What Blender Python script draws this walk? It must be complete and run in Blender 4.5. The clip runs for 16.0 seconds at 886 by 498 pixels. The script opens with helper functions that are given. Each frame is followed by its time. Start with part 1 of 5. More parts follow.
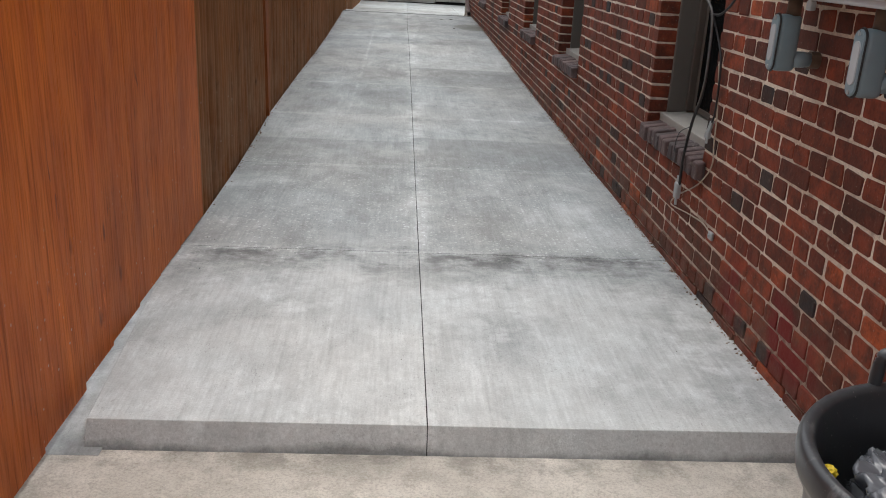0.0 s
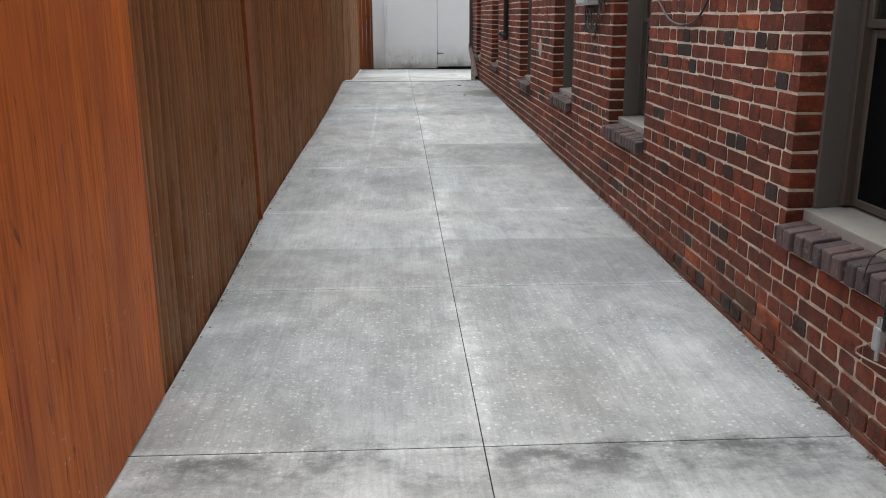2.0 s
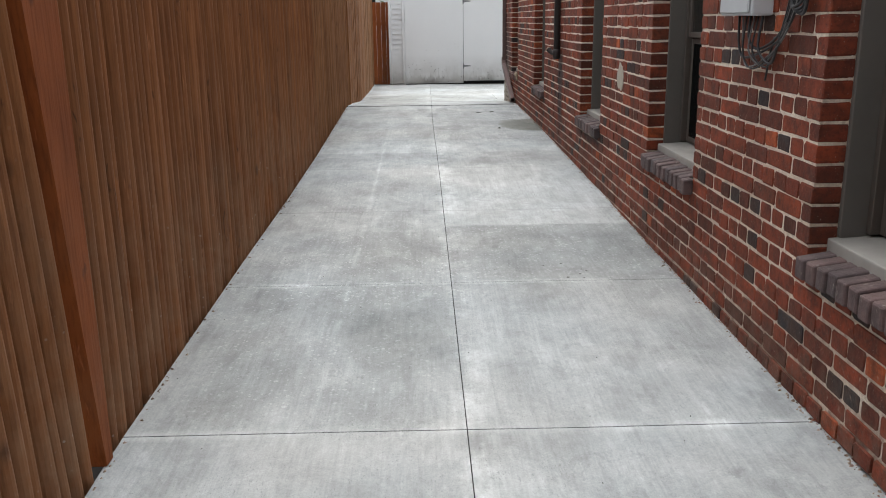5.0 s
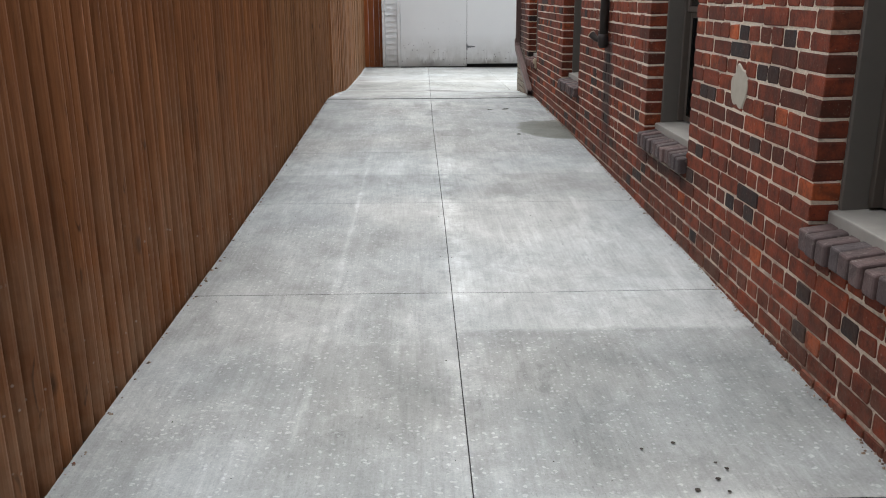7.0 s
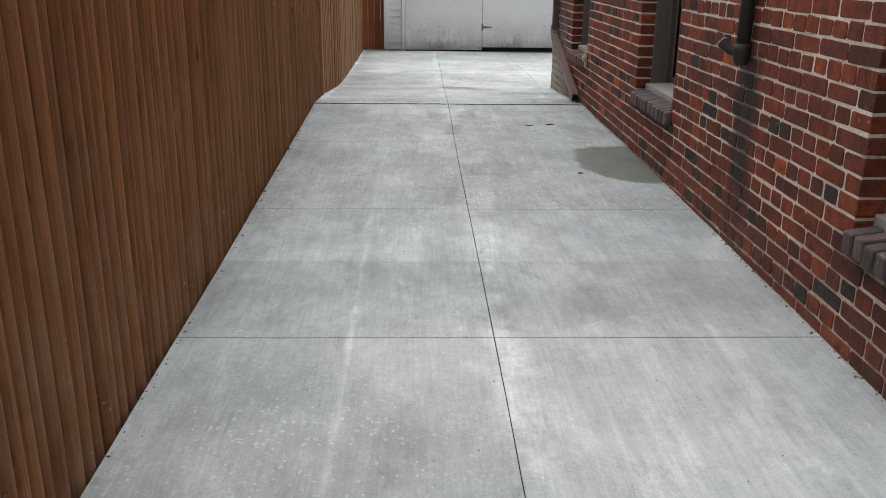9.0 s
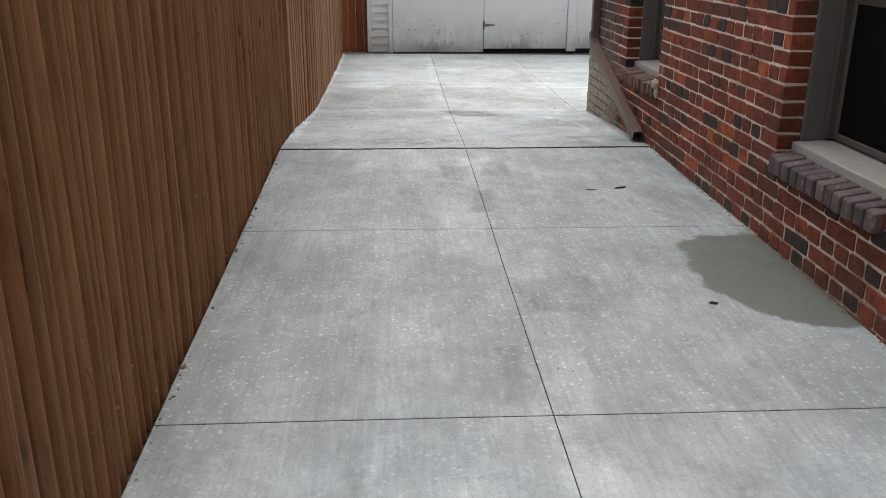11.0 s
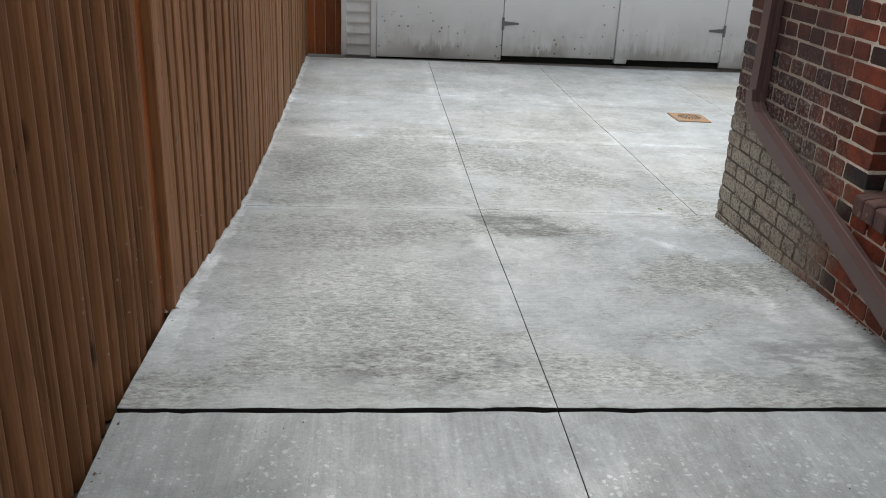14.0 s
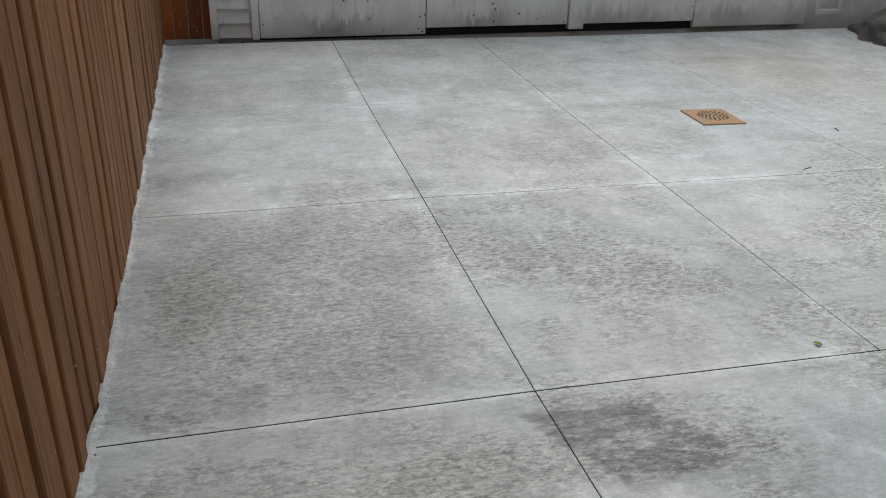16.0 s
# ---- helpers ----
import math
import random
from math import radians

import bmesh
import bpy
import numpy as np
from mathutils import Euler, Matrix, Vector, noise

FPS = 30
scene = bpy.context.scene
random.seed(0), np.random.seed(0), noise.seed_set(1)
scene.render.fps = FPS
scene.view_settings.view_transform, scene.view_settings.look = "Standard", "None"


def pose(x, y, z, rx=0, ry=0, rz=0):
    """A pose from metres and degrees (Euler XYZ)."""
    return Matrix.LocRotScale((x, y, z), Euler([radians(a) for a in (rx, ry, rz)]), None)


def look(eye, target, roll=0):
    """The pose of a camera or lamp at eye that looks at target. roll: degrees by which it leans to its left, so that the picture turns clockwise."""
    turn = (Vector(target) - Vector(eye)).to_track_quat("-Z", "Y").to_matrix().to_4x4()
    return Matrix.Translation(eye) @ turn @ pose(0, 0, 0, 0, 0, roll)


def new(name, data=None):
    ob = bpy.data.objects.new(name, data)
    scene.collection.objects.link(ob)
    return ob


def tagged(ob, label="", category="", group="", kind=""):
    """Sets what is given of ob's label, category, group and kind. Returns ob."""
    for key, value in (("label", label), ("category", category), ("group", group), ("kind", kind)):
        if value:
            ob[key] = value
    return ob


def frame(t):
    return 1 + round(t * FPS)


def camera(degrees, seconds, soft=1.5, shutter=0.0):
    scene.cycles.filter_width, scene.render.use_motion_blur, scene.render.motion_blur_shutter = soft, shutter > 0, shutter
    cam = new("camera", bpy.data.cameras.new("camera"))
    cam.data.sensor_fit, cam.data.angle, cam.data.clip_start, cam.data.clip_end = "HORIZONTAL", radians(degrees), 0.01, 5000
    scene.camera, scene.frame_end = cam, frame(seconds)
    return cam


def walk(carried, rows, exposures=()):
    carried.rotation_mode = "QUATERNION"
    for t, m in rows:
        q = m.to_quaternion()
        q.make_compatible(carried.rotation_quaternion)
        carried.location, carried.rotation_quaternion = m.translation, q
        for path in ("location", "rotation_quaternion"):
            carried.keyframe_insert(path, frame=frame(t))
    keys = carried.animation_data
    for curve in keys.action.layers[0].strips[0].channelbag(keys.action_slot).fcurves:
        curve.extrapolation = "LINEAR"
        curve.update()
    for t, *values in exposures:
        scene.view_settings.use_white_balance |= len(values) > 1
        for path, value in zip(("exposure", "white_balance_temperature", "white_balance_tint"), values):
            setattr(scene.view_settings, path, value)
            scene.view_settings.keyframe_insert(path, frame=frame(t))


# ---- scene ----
cam = camera(54.3, 16.0, soft=1.0)
METRES, EYE, TILT, LEAN, TURN = 16.34, 1.29, 0.0, 0.0, -3.4
ROWS = [
    (0.0, 0.0, 0.0, 0.0, 0.99, -19.08, -2.85),
    (0.5, 0.0011, 0.0144, -0.0008, 1.67, -18.15, -2.36),
    (1.0, -0.003, 0.0342, -0.0017, 1.41, -16.85, -0.87),
    (1.5, -0.0104, 0.0546, -0.0014, 0.53, -16.54, 0.15),
    (2.0, -0.0127, 0.0809, -0.0025, 0.47, -15.13, 0.24),
    (2.5, -0.0166, 0.1125, -0.0027, 0.58, -13.94, 0.71),
    (3.0, -0.0143, 0.1392, -0.002, 0.18, -13.97, 1.39),
    (3.5, -0.0102, 0.1671, -0.0005, 1.53, -14.13, 1.07),
    (4.0, -0.0127, 0.1979, 0.0007, 2.23, -14.38, 0.36),
    (6.5, -0.0219, 0.3555, 0.0021, 1.81, -16.0, 1.49),
    (7.0, -0.0244, 0.3912, 0.001, 1.95, -16.5, 0.27),
    (7.5, -0.0309, 0.4256, 0.0007, 2.05, -17.11, -0.59),
    (8.0, -0.0355, 0.4564, 0.002, 1.65, -17.54, -0.69),
    (8.5, -0.0381, 0.4925, 0.0034, 1.96, -18.07, -0.53),
    (11.0, -0.0599, 0.6602, 0.006, 0.4, -19.5, -0.23),
    (11.5, -0.0632, 0.6962, 0.0069, -0.33, -20.03, 0.61),
    (12.0, -0.0633, 0.7321, 0.0072, -0.34, -20.71, -0.07),
    (12.5, -0.0673, 0.766, 0.0068, -0.51, -20.29, -0.69),
    (13.0, -0.0674, 0.8015, 0.0066, -0.11, -20.51, -2.22),
    (13.5, -0.0713, 0.8345, 0.0065, -0.16, -21.33, -3.04),
    (14.0, -0.0773, 0.8633, 0.0086, -0.84, -21.99, -2.57),
    (14.5, -0.0826, 0.8988, 0.0098, -1.45, -23.11, -1.92),
    (15.0, -0.0903, 0.9305, 0.0089, -4.37, -24.68, -2.78),
    (15.5, -0.093, 0.959, 0.0083, -6.08, -25.24, -2.02),
    (16.0, -0.097, 0.9904, 0.0078, -10.37, -26.21, -1.42),
]
EXPOSURES = [(0.0, 0.68), (2.0, 0.88), (4.0, 1.02), (6.5, 1.06), (8.5, 0.84), (11.0, 0.84), (12.5, 0.75), (14.5, 0.50), (16.0, 0.22)]
walk(cam, [(t, pose(0, 0, EYE, TILT, LEAN, TURN) @ pose(METRES * x, METRES * y, METRES * z, 90 + pitch, roll, yaw)) for t, x, y, z, yaw, pitch, roll in ROWS], EXPOSURES)

# ---------------- light ----------------
world = bpy.data.worlds.new("sky")
scene.world = world
world.use_nodes = True
wn = world.node_tree.nodes
sky = wn.new("ShaderNodeTexSky")
sky.sky_type = "NISHITA"
sky.sun_disc = False
sky.sun_elevation = radians(75)
sky.sun_rotation = radians(-4)
sky.air_density, sky.dust_density, sky.ozone_density = 1.0, 3.0, 1.0
hsv = wn.new("ShaderNodeHueSaturation")
hsv.inputs["Saturation"].default_value = 0.22
world.node_tree.links.new(sky.outputs[0], hsv.inputs["Color"])
world.node_tree.links.new(hsv.outputs[0], wn["Background"].inputs[0])
wn["Background"].inputs[1].default_value = 0.142

sun = bpy.data.lights.new("sun", "SUN")
sun.energy, sun.angle, sun.color = 0.68, radians(60), (1.0, 0.972, 0.935)
sun_ob = new("sun", sun)
sun_ob.matrix_world = look((0, 0, 20), (0.15, -2.3, 11.5))


# ---------------- small helpers ----------------
def obj(name, bm, material, parent=None, label="", smooth=False):
    me = bpy.data.meshes.new(name)
    bmesh.ops.recalc_face_normals(bm, faces=bm.faces)
    bm.to_mesh(me)
    bm.free()
    if smooth:
        me.shade_smooth()
    if material:
        me.materials.append(material)
    ob = new(name, me)
    if parent:
        ob.parent = parent
    if label:
        ob["label"] = label
    return ob


def part(name, bm, material, parent, label="", smooth=False):
    return obj(name, bm, material, parent, label, smooth)


def thing(name, label, category, group="", at=(0, 0, 0), kind=""):
    ob = new(name)
    ob.empty_display_size = 0.1
    ob.matrix_basis = pose(*at)
    return tagged(ob, label, category, group, kind)


def box(bm, x0, y0, z0, x1, y1, z1, bevel=0.0, seg=1, m=None):
    r = bmesh.ops.create_cube(bm, size=1.0)
    vs = r["verts"]
    for v in vs:
        v.co = Vector(((x0 + x1) / 2 + v.co.x * (x1 - x0), (y0 + y1) / 2 + v.co.y * (y1 - y0), (z0 + z1) / 2 + v.co.z * (z1 - z0)))
    if bevel:
        es = list({e for v in vs for e in v.link_edges})
        r = bmesh.ops.bevel(bm, geom=es, offset=bevel, segments=seg, affect="EDGES", profile=0.5)
        vs = list({v for f in r["faces"] for v in f.verts} | {v for v in vs if v.is_valid})
    if m is not None:
        for v in vs:
            v.co = m @ v.co
    return bm


def B():
    return bmesh.new()


def tube(bm, pts, rad, n=8, cap=True):
    """A round tube along a list of points."""
    pts = [Vector(p) for p in pts]
    rings = []
    up = Vector((0.31, 0.17, 0.93)).normalized()
    for i, p in enumerate(pts):
        d = (pts[min(i + 1, len(pts) - 1)] - pts[max(i - 1, 0)]).normalized()
        a = d.cross(up)
        if a.length < 1e-3:
            a = d.cross(Vector((1, 0, 0)))
        a.normalize()
        b = d.cross(a)
        rr = rad[i] if isinstance(rad, (list, tuple)) else rad
        rings.append([bm.verts.new(p + rr * (math.cos(2 * math.pi * k / n) * a + math.sin(2 * math.pi * k / n) * b)) for k in range(n)])
    for r0, r1 in zip(rings, rings[1:]):
        for k in range(n):
            bm.faces.new((r0[k], r0[(k + 1) % n], r1[(k + 1) % n], r1[k]))
    if cap:
        bm.faces.new(rings[0][::-1])
        bm.faces.new(rings[-1])
    return bm


def smooth_path(pts, n=6):
    """Catmull-Rom through points."""
    P = [Vector(p) for p in pts]
    P = [2 * P[0] - P[1]] + P + [2 * P[-1] - P[-2]]
    out = []
    for i in range(1, len(P) - 2):
        for k in range(n):
            t = k / n
            a, b, c, d = P[i - 1], P[i], P[i + 1], P[i + 2]
            out.append(0.5 * ((2 * b) + (c - a) * t + (2 * a - 5 * b + 4 * c - d) * t * t + (3 * b - a - 3 * c + d) * t ** 3))
    out.append(P[-2])
    return out


def lathe(bm, profile, cx, cy, n=48):
    rings = []
    for r, z in profile:
        rings.append([bm.verts.new((cx + r * math.cos(2 * math.pi * k / n), cy + r * math.sin(2 * math.pi * k / n), z)) for k in range(n)])
    for r0, r1 in zip(rings, rings[1:]):
        for k in range(n):
            bm.faces.new((r0[k], r0[(k + 1) % n], r1[(k + 1) % n], r1[k]))
    return rings


# the long joint down the middle of the drive
MID = 0.108

# ---------------- materials ----------------
class Nodes:
    """A small wrapper to write node trees tersely."""

    def __init__(self, name, rough=0.8, metal=0.0):
        self.m = bpy.data.materials.new(name)
        self.m.use_nodes = True
        self.t = self.m.node_tree
        self.p = self.t.nodes["Principled BSDF"]
        self.p.inputs["Roughness"].default_value = rough
        self.p.inputs["Metallic"].default_value = metal
        self.pos = self.n("ShaderNodeNewGeometry").outputs["Position"]

    def n(self, kind, **props):
        node = self.t.nodes.new(kind)
        for k, v in props.items():
            setattr(node, k, v)
        return node

    def put(self, socket, value):
        if isinstance(value, bpy.types.NodeSocket):
            self.t.links.new(value, socket)
        else:
            socket.default_value = value

    def scale(self, vec, s):
        n = self.n("ShaderNodeVectorMath", operation="MULTIPLY")
        self.put(n.inputs[0], vec)
        n.inputs[1].default_value = s
        return n.outputs[0]

    def noise(self, scale=5.0, detail=3.0, rough=0.55, vec=None, dist=0.0):
        n = self.n("ShaderNodeTexNoise")
        self.put(n.inputs["Vector"], vec or self.pos)
        n.inputs["Scale"].default_value, n.inputs["Detail"].default_value = scale, detail
        n.inputs["Roughness"].default_value, n.inputs["Distortion"].default_value = rough, dist
        return n.outputs["Fac"]

    def voronoi(self, scale, vec=None, feature="F1", out="Distance"):
        n = self.n("ShaderNodeTexVoronoi", feature=feature)
        self.put(n.inputs["Vector"], vec or self.pos)
        n.inputs["Scale"].default_value = scale
        return n.outputs[out]

    def ramp(self, fac, stops, ease="LINEAR"):
        n = self.n("ShaderNodeValToRGB")
        n.color_ramp.interpolation = ease
        el = n.color_ramp.elements
        while len(el) < len(stops):
            el.new(0.5)
        for e, (p, c) in zip(el, stops):
            e.position = p
            e.color = (c, c, c, 1) if isinstance(c, (int, float)) else (*c, 1)
        self.put(n.inputs[0], fac)
        return n.outputs[0]

    def mix(self, fac, a, b, mode="MIX"):
        n = self.n("ShaderNodeMix", data_type="RGBA", blend_type=mode)
        self.put(n.inputs[0], fac)
        for s, v in ((n.inputs[6], a), (n.inputs[7], b)):
            self.put(s, (*v, 1) if isinstance(v, tuple) else v)
        return n.outputs[2]

    def math(self, op, a, b=0.0, c=None):
        n = self.n("ShaderNodeMath", operation=op)
        self.put(n.inputs[0], a)
        self.put(n.inputs[1], b)
        if c is not None:
            self.put(n.inputs[2], c)
        return n.outputs[0]

    def remap(self, v, a, b, c, d):
        n = self.n("ShaderNodeMapRange")
        self.put(n.inputs[0], v)
        for i, k in enumerate((a, b, c, d)):
            n.inputs[i + 1].default_value = k
        return n.outputs[0]

    def xyz(self, vec=None):
        n = self.n("ShaderNodeSeparateXYZ")
        self.put(n.inputs[0], vec or self.pos)
        return n.outputs

    def random(self):
        """One random number a piece, single or joined."""
        a = self.n("ShaderNodeObjectInfo").outputs["Random"]
        b = self.n("ShaderNodeNewGeometry").outputs["Random Per Island"]
        return self.math("FRACT", self.math("ADD", a, b))

    def dull(self, level=0.25):
        self.p.inputs["Specular IOR Level"].default_value = level
        return self

    def done(self, color, rough=None, bump=None, strength=0.4, dist=0.01):
        self.put(self.p.inputs["Base Color"], (*color, 1) if isinstance(color, tuple) else color)
        if rough is not None:
            self.put(self.p.inputs["Roughness"], rough)
        if bump is not None:
            n = self.n("ShaderNodeBump")
            n.inputs["Strength"].default_value, n.inputs["Distance"].default_value = strength, dist
            self.put(n.inputs["Height"], bump)
            self.put(self.p.inputs["Normal"], n.outputs[0])
        return self.m


def plain(name, color, rough=0.6, metal=0.0, var=0.15, scale=30.0, bump=0.1):
    k = Nodes(name, rough, metal)
    f = k.noise(scale, 4)
    c2 = tuple(c * (1 - var) for c in color)
    c3 = tuple(min(1, c * (1 + var)) for c in color)
    return k.done(k.mix(f, c2, c3), bump=f, strength=bump, dist=0.002)


def corner_wash(k):
    """Where the old grey wash at the house corner lies."""
    x, y, z = k.xyz()
    u = k.remap(k.math("ADD", y, k.math("MULTIPLY", k.noise(5, 4), 0.5)), 17.15, 17.55, 0.0, 1.0)
    return k.math("MULTIPLY", u, k.remap(k.math("ADD", z, k.math("MULTIPLY", k.noise(7, 4), 0.3)), 0.62, 0.82, 1.0, 0.0))


def soot_and_sill_shade(k):
    """Black run below the cut-off pipe, and painted shade over dark brick under one sill."""
    x, y, z = k.xyz()
    wander = k.math("ADD", 12.30, k.math("MULTIPLY", k.noise(4, 4, 0.65), 0.14))
    reach = k.math("ADD", k.math("ABSOLUTE", k.math("SUBTRACT", y, wander)), k.math("MULTIPLY", k.math("SUBTRACT", k.noise(22, 4, 0.7), 0.5), 0.09))
    near = k.remap(reach, 0.08, 0.17, 1.0, 0.0)
    run = k.math("MULTIPLY", k.math("MULTIPLY", near, k.remap(z, 0.98, 1.02, 1.0, 0.0)), k.remap(z, 0.15, 0.45, 0.25, 0.9))
    # darkens the bricks right under the sill, the overhang's shade painted in
    drip = k.math("MULTIPLY", k.remap(k.math("ABSOLUTE", k.math("SUBTRACT", y, 10.95)), 0.40, 0.52, 0.85, 0.0), k.math("MULTIPLY", k.remap(z, 0.36, 0.42, 0.0, 1.0), k.remap(z, 0.49, 0.52, 1.0, 0.0)))
    return k.math("MAXIMUM", run, k.math("MULTIPLY", drip, k.remap(k.noise(9, 3), 0.35, 0.55, 0.4, 1.0)))


def brick_material(name="brick", dark=False):
    k = Nodes(name, 0.8).dull(0.25)
    r = k.random()
    if dark:
        hue = k.ramp(r, [(0.0, (0.022, 0.021, 0.023)), (0.5, (0.035, 0.031, 0.032)), (0.8, (0.05, 0.035, 0.032)), (1.0, (0.03, 0.03, 0.034))])
    else:
        hue = k.ramp(r, [(0.0, (0.095, 0.027, 0.016)), (0.2, (0.19, 0.039, 0.019)), (0.42, (0.26, 0.052, 0.022)), (0.58, (0.13, 0.034, 0.02)),
                         (0.75, (0.30, 0.058, 0.023)), (0.90, (0.22, 0.046, 0.02)), (0.945, (0.32, 0.065, 0.025)), (0.955, (0.50, 0.11, 0.033)), (0.98, (0.42, 0.09, 0.029)), (1.0, (0.11, 0.036, 0.024))])
    grain = k.noise(90, 5, 0.65)
    soft = k.noise(17, 4, 0.6)
    patch = k.noise(3.2, 5, 0.6)
    c = k.mix(k.remap(soft, 0.40, 0.66, 0.0, 0.70), hue, (0.052, 0.021, 0.014))
    c = k.mix(k.remap(patch, 0.46, 0.66, 0.0, 0.45), c, (0.062, 0.030, 0.021))
    c = k.mix(k.remap(grain, 0.50, 0.68, 0.0, 0.45), c, (0.035, 0.016, 0.012))
    # pale mortar smeared over some faces, and a few lime specks
    smear = k.math("MULTIPLY", k.remap(k.noise(38, 5, 0.72), 0.60, 0.70, 0.0, 0.55), k.remap(k.noise(2.1, 4, 0.6), 0.50, 0.62, 0.0, 1.0))
    c = k.mix(smear, c, (0.36, 0.28, 0.21))
    c = k.mix(k.remap(k.noise(170, 2), 0.70, 0.74, 0.0, 0.6), c, (0.45, 0.37, 0.30))
    x, y, z = k.xyz()
    # splashed cement and grime low down
    low = k.math("MULTIPLY", k.remap(z, 0.0, 0.40, 0.55, 0.0), k.remap(k.noise(11, 5, 0.7), 0.40, 0.62, 0.0, 1.0))
    c = k.mix(low, c, (0.17, 0.115, 0.085))
    # red paint spilt on the bricks at the street end
    spot = k.noise(4.5, 3, 0.5)
    paint = k.math("MULTIPLY", k.math("MULTIPLY", k.remap(k.math("ABSOLUTE", k.math("SUBTRACT", y, 2.62)), 0.25, 0.5, 1.0, 0.0), k.remap(k.math("ABSOLUTE", k.math("SUBTRACT", z, 0.17)), 0.06, 0.2, 1.0, 0.0)), k.remap(spot, 0.44, 0.54, 0.0, 0.8))
    c = k.mix(paint, c, (0.17, 0.014, 0.014))
    c = k.mix(k.math("MULTIPLY", soot_and_sill_shade(k), 0.88), c, (0.016, 0.015, 0.016))
    # soot and worn grey wash at the house corner
    black = k.math("MULTIPLY", k.remap(k.math("ADD", y, k.math("MULTIPLY", k.noise(4, 4), 0.6)), 17.25, 17.6, 0.0, 0.75), k.remap(z, 1.0, 1.5, 1.0, 0.1))
    c = k.mix(black, c, (0.032, 0.027, 0.027))
    spat = k.math("MULTIPLY", k.remap(k.math("ADD", y, k.math("MULTIPLY", k.noise(4, 4), 0.6)), 17.2, 17.6, 0.0, 1.0), k.math("MULTIPLY", k.remap(z, 0.55, 1.0, 0.8, 0.0), k.remap(k.noise(70, 4, 0.7), 0.52, 0.62, 0.0, 1.0)))
    c = k.mix(spat, c, (0.42, 0.40, 0.37))
    c = k.mix(k.math("MULTIPLY", corner_wash(k), k.math("MULTIPLY", k.remap(grain, 0.36, 0.56, 0.2, 1.0), k.remap(k.noise(13, 4, 0.7), 0.35, 0.5, 0.5, 1.0))), c, (0.36, 0.325, 0.26))
    h = k.math("ADD", k.math("MULTIPLY", grain, 0.4), k.noise(22, 4, 0.6))
    return k.done(c, k.remap(patch, 0.3, 0.7, 0.66, 0.9), h, 0.6, 0.007)


def mortar_material():
    k = Nodes("mortar", 0.95)
    g = k.noise(120, 4, 0.7)
    big = k.noise(2.5, 5, 0.65)
    x, y, z = k.xyz()
    c = k.mix(k.remap(big, 0.36, 0.66, 0.0, 1.0), (0.88, 0.79, 0.655), (0.62, 0.525, 0.415))
    c = k.mix(k.remap(g, 0.4, 0.7, 0.0, 0.45), c, (0.28, 0.215, 0.16))
    c = k.mix(k.remap(k.noise(14, 5, 0.7), 0.55, 0.68, 0.0, 0.6), c, (0.24, 0.165, 0.12))
    low = k.remap(k.math("ADD", z, k.math("MULTIPLY", k.math("SUBTRACT", k.noise(1.7, 4), 0.5), 0.6)), 0.16, 0.56, 0.9, 0.0)
    c = k.mix(k.math("MULTIPLY", low, k.remap(k.noise(6, 5, 0.7), 0.38, 0.58, 1.0, 0.15)), c, (0.15, 0.070, 0.048))
    c = k.mix(k.math("MULTIPLY", soot_and_sill_shade(k), 0.9), c, (0.03, 0.027, 0.025))
    c = k.mix(corner_wash(k), c, (0.05, 0.045, 0.038))
    c = k.mix(k.remap(k.math("ADD", y, k.math("MULTIPLY", k.noise(4, 4), 0.6)), 17.2, 17.6, 0.0, 0.6), c, (0.13, 0.095, 0.075))
    return k.done(c, bump=g, strength=0.8, dist=0.006)


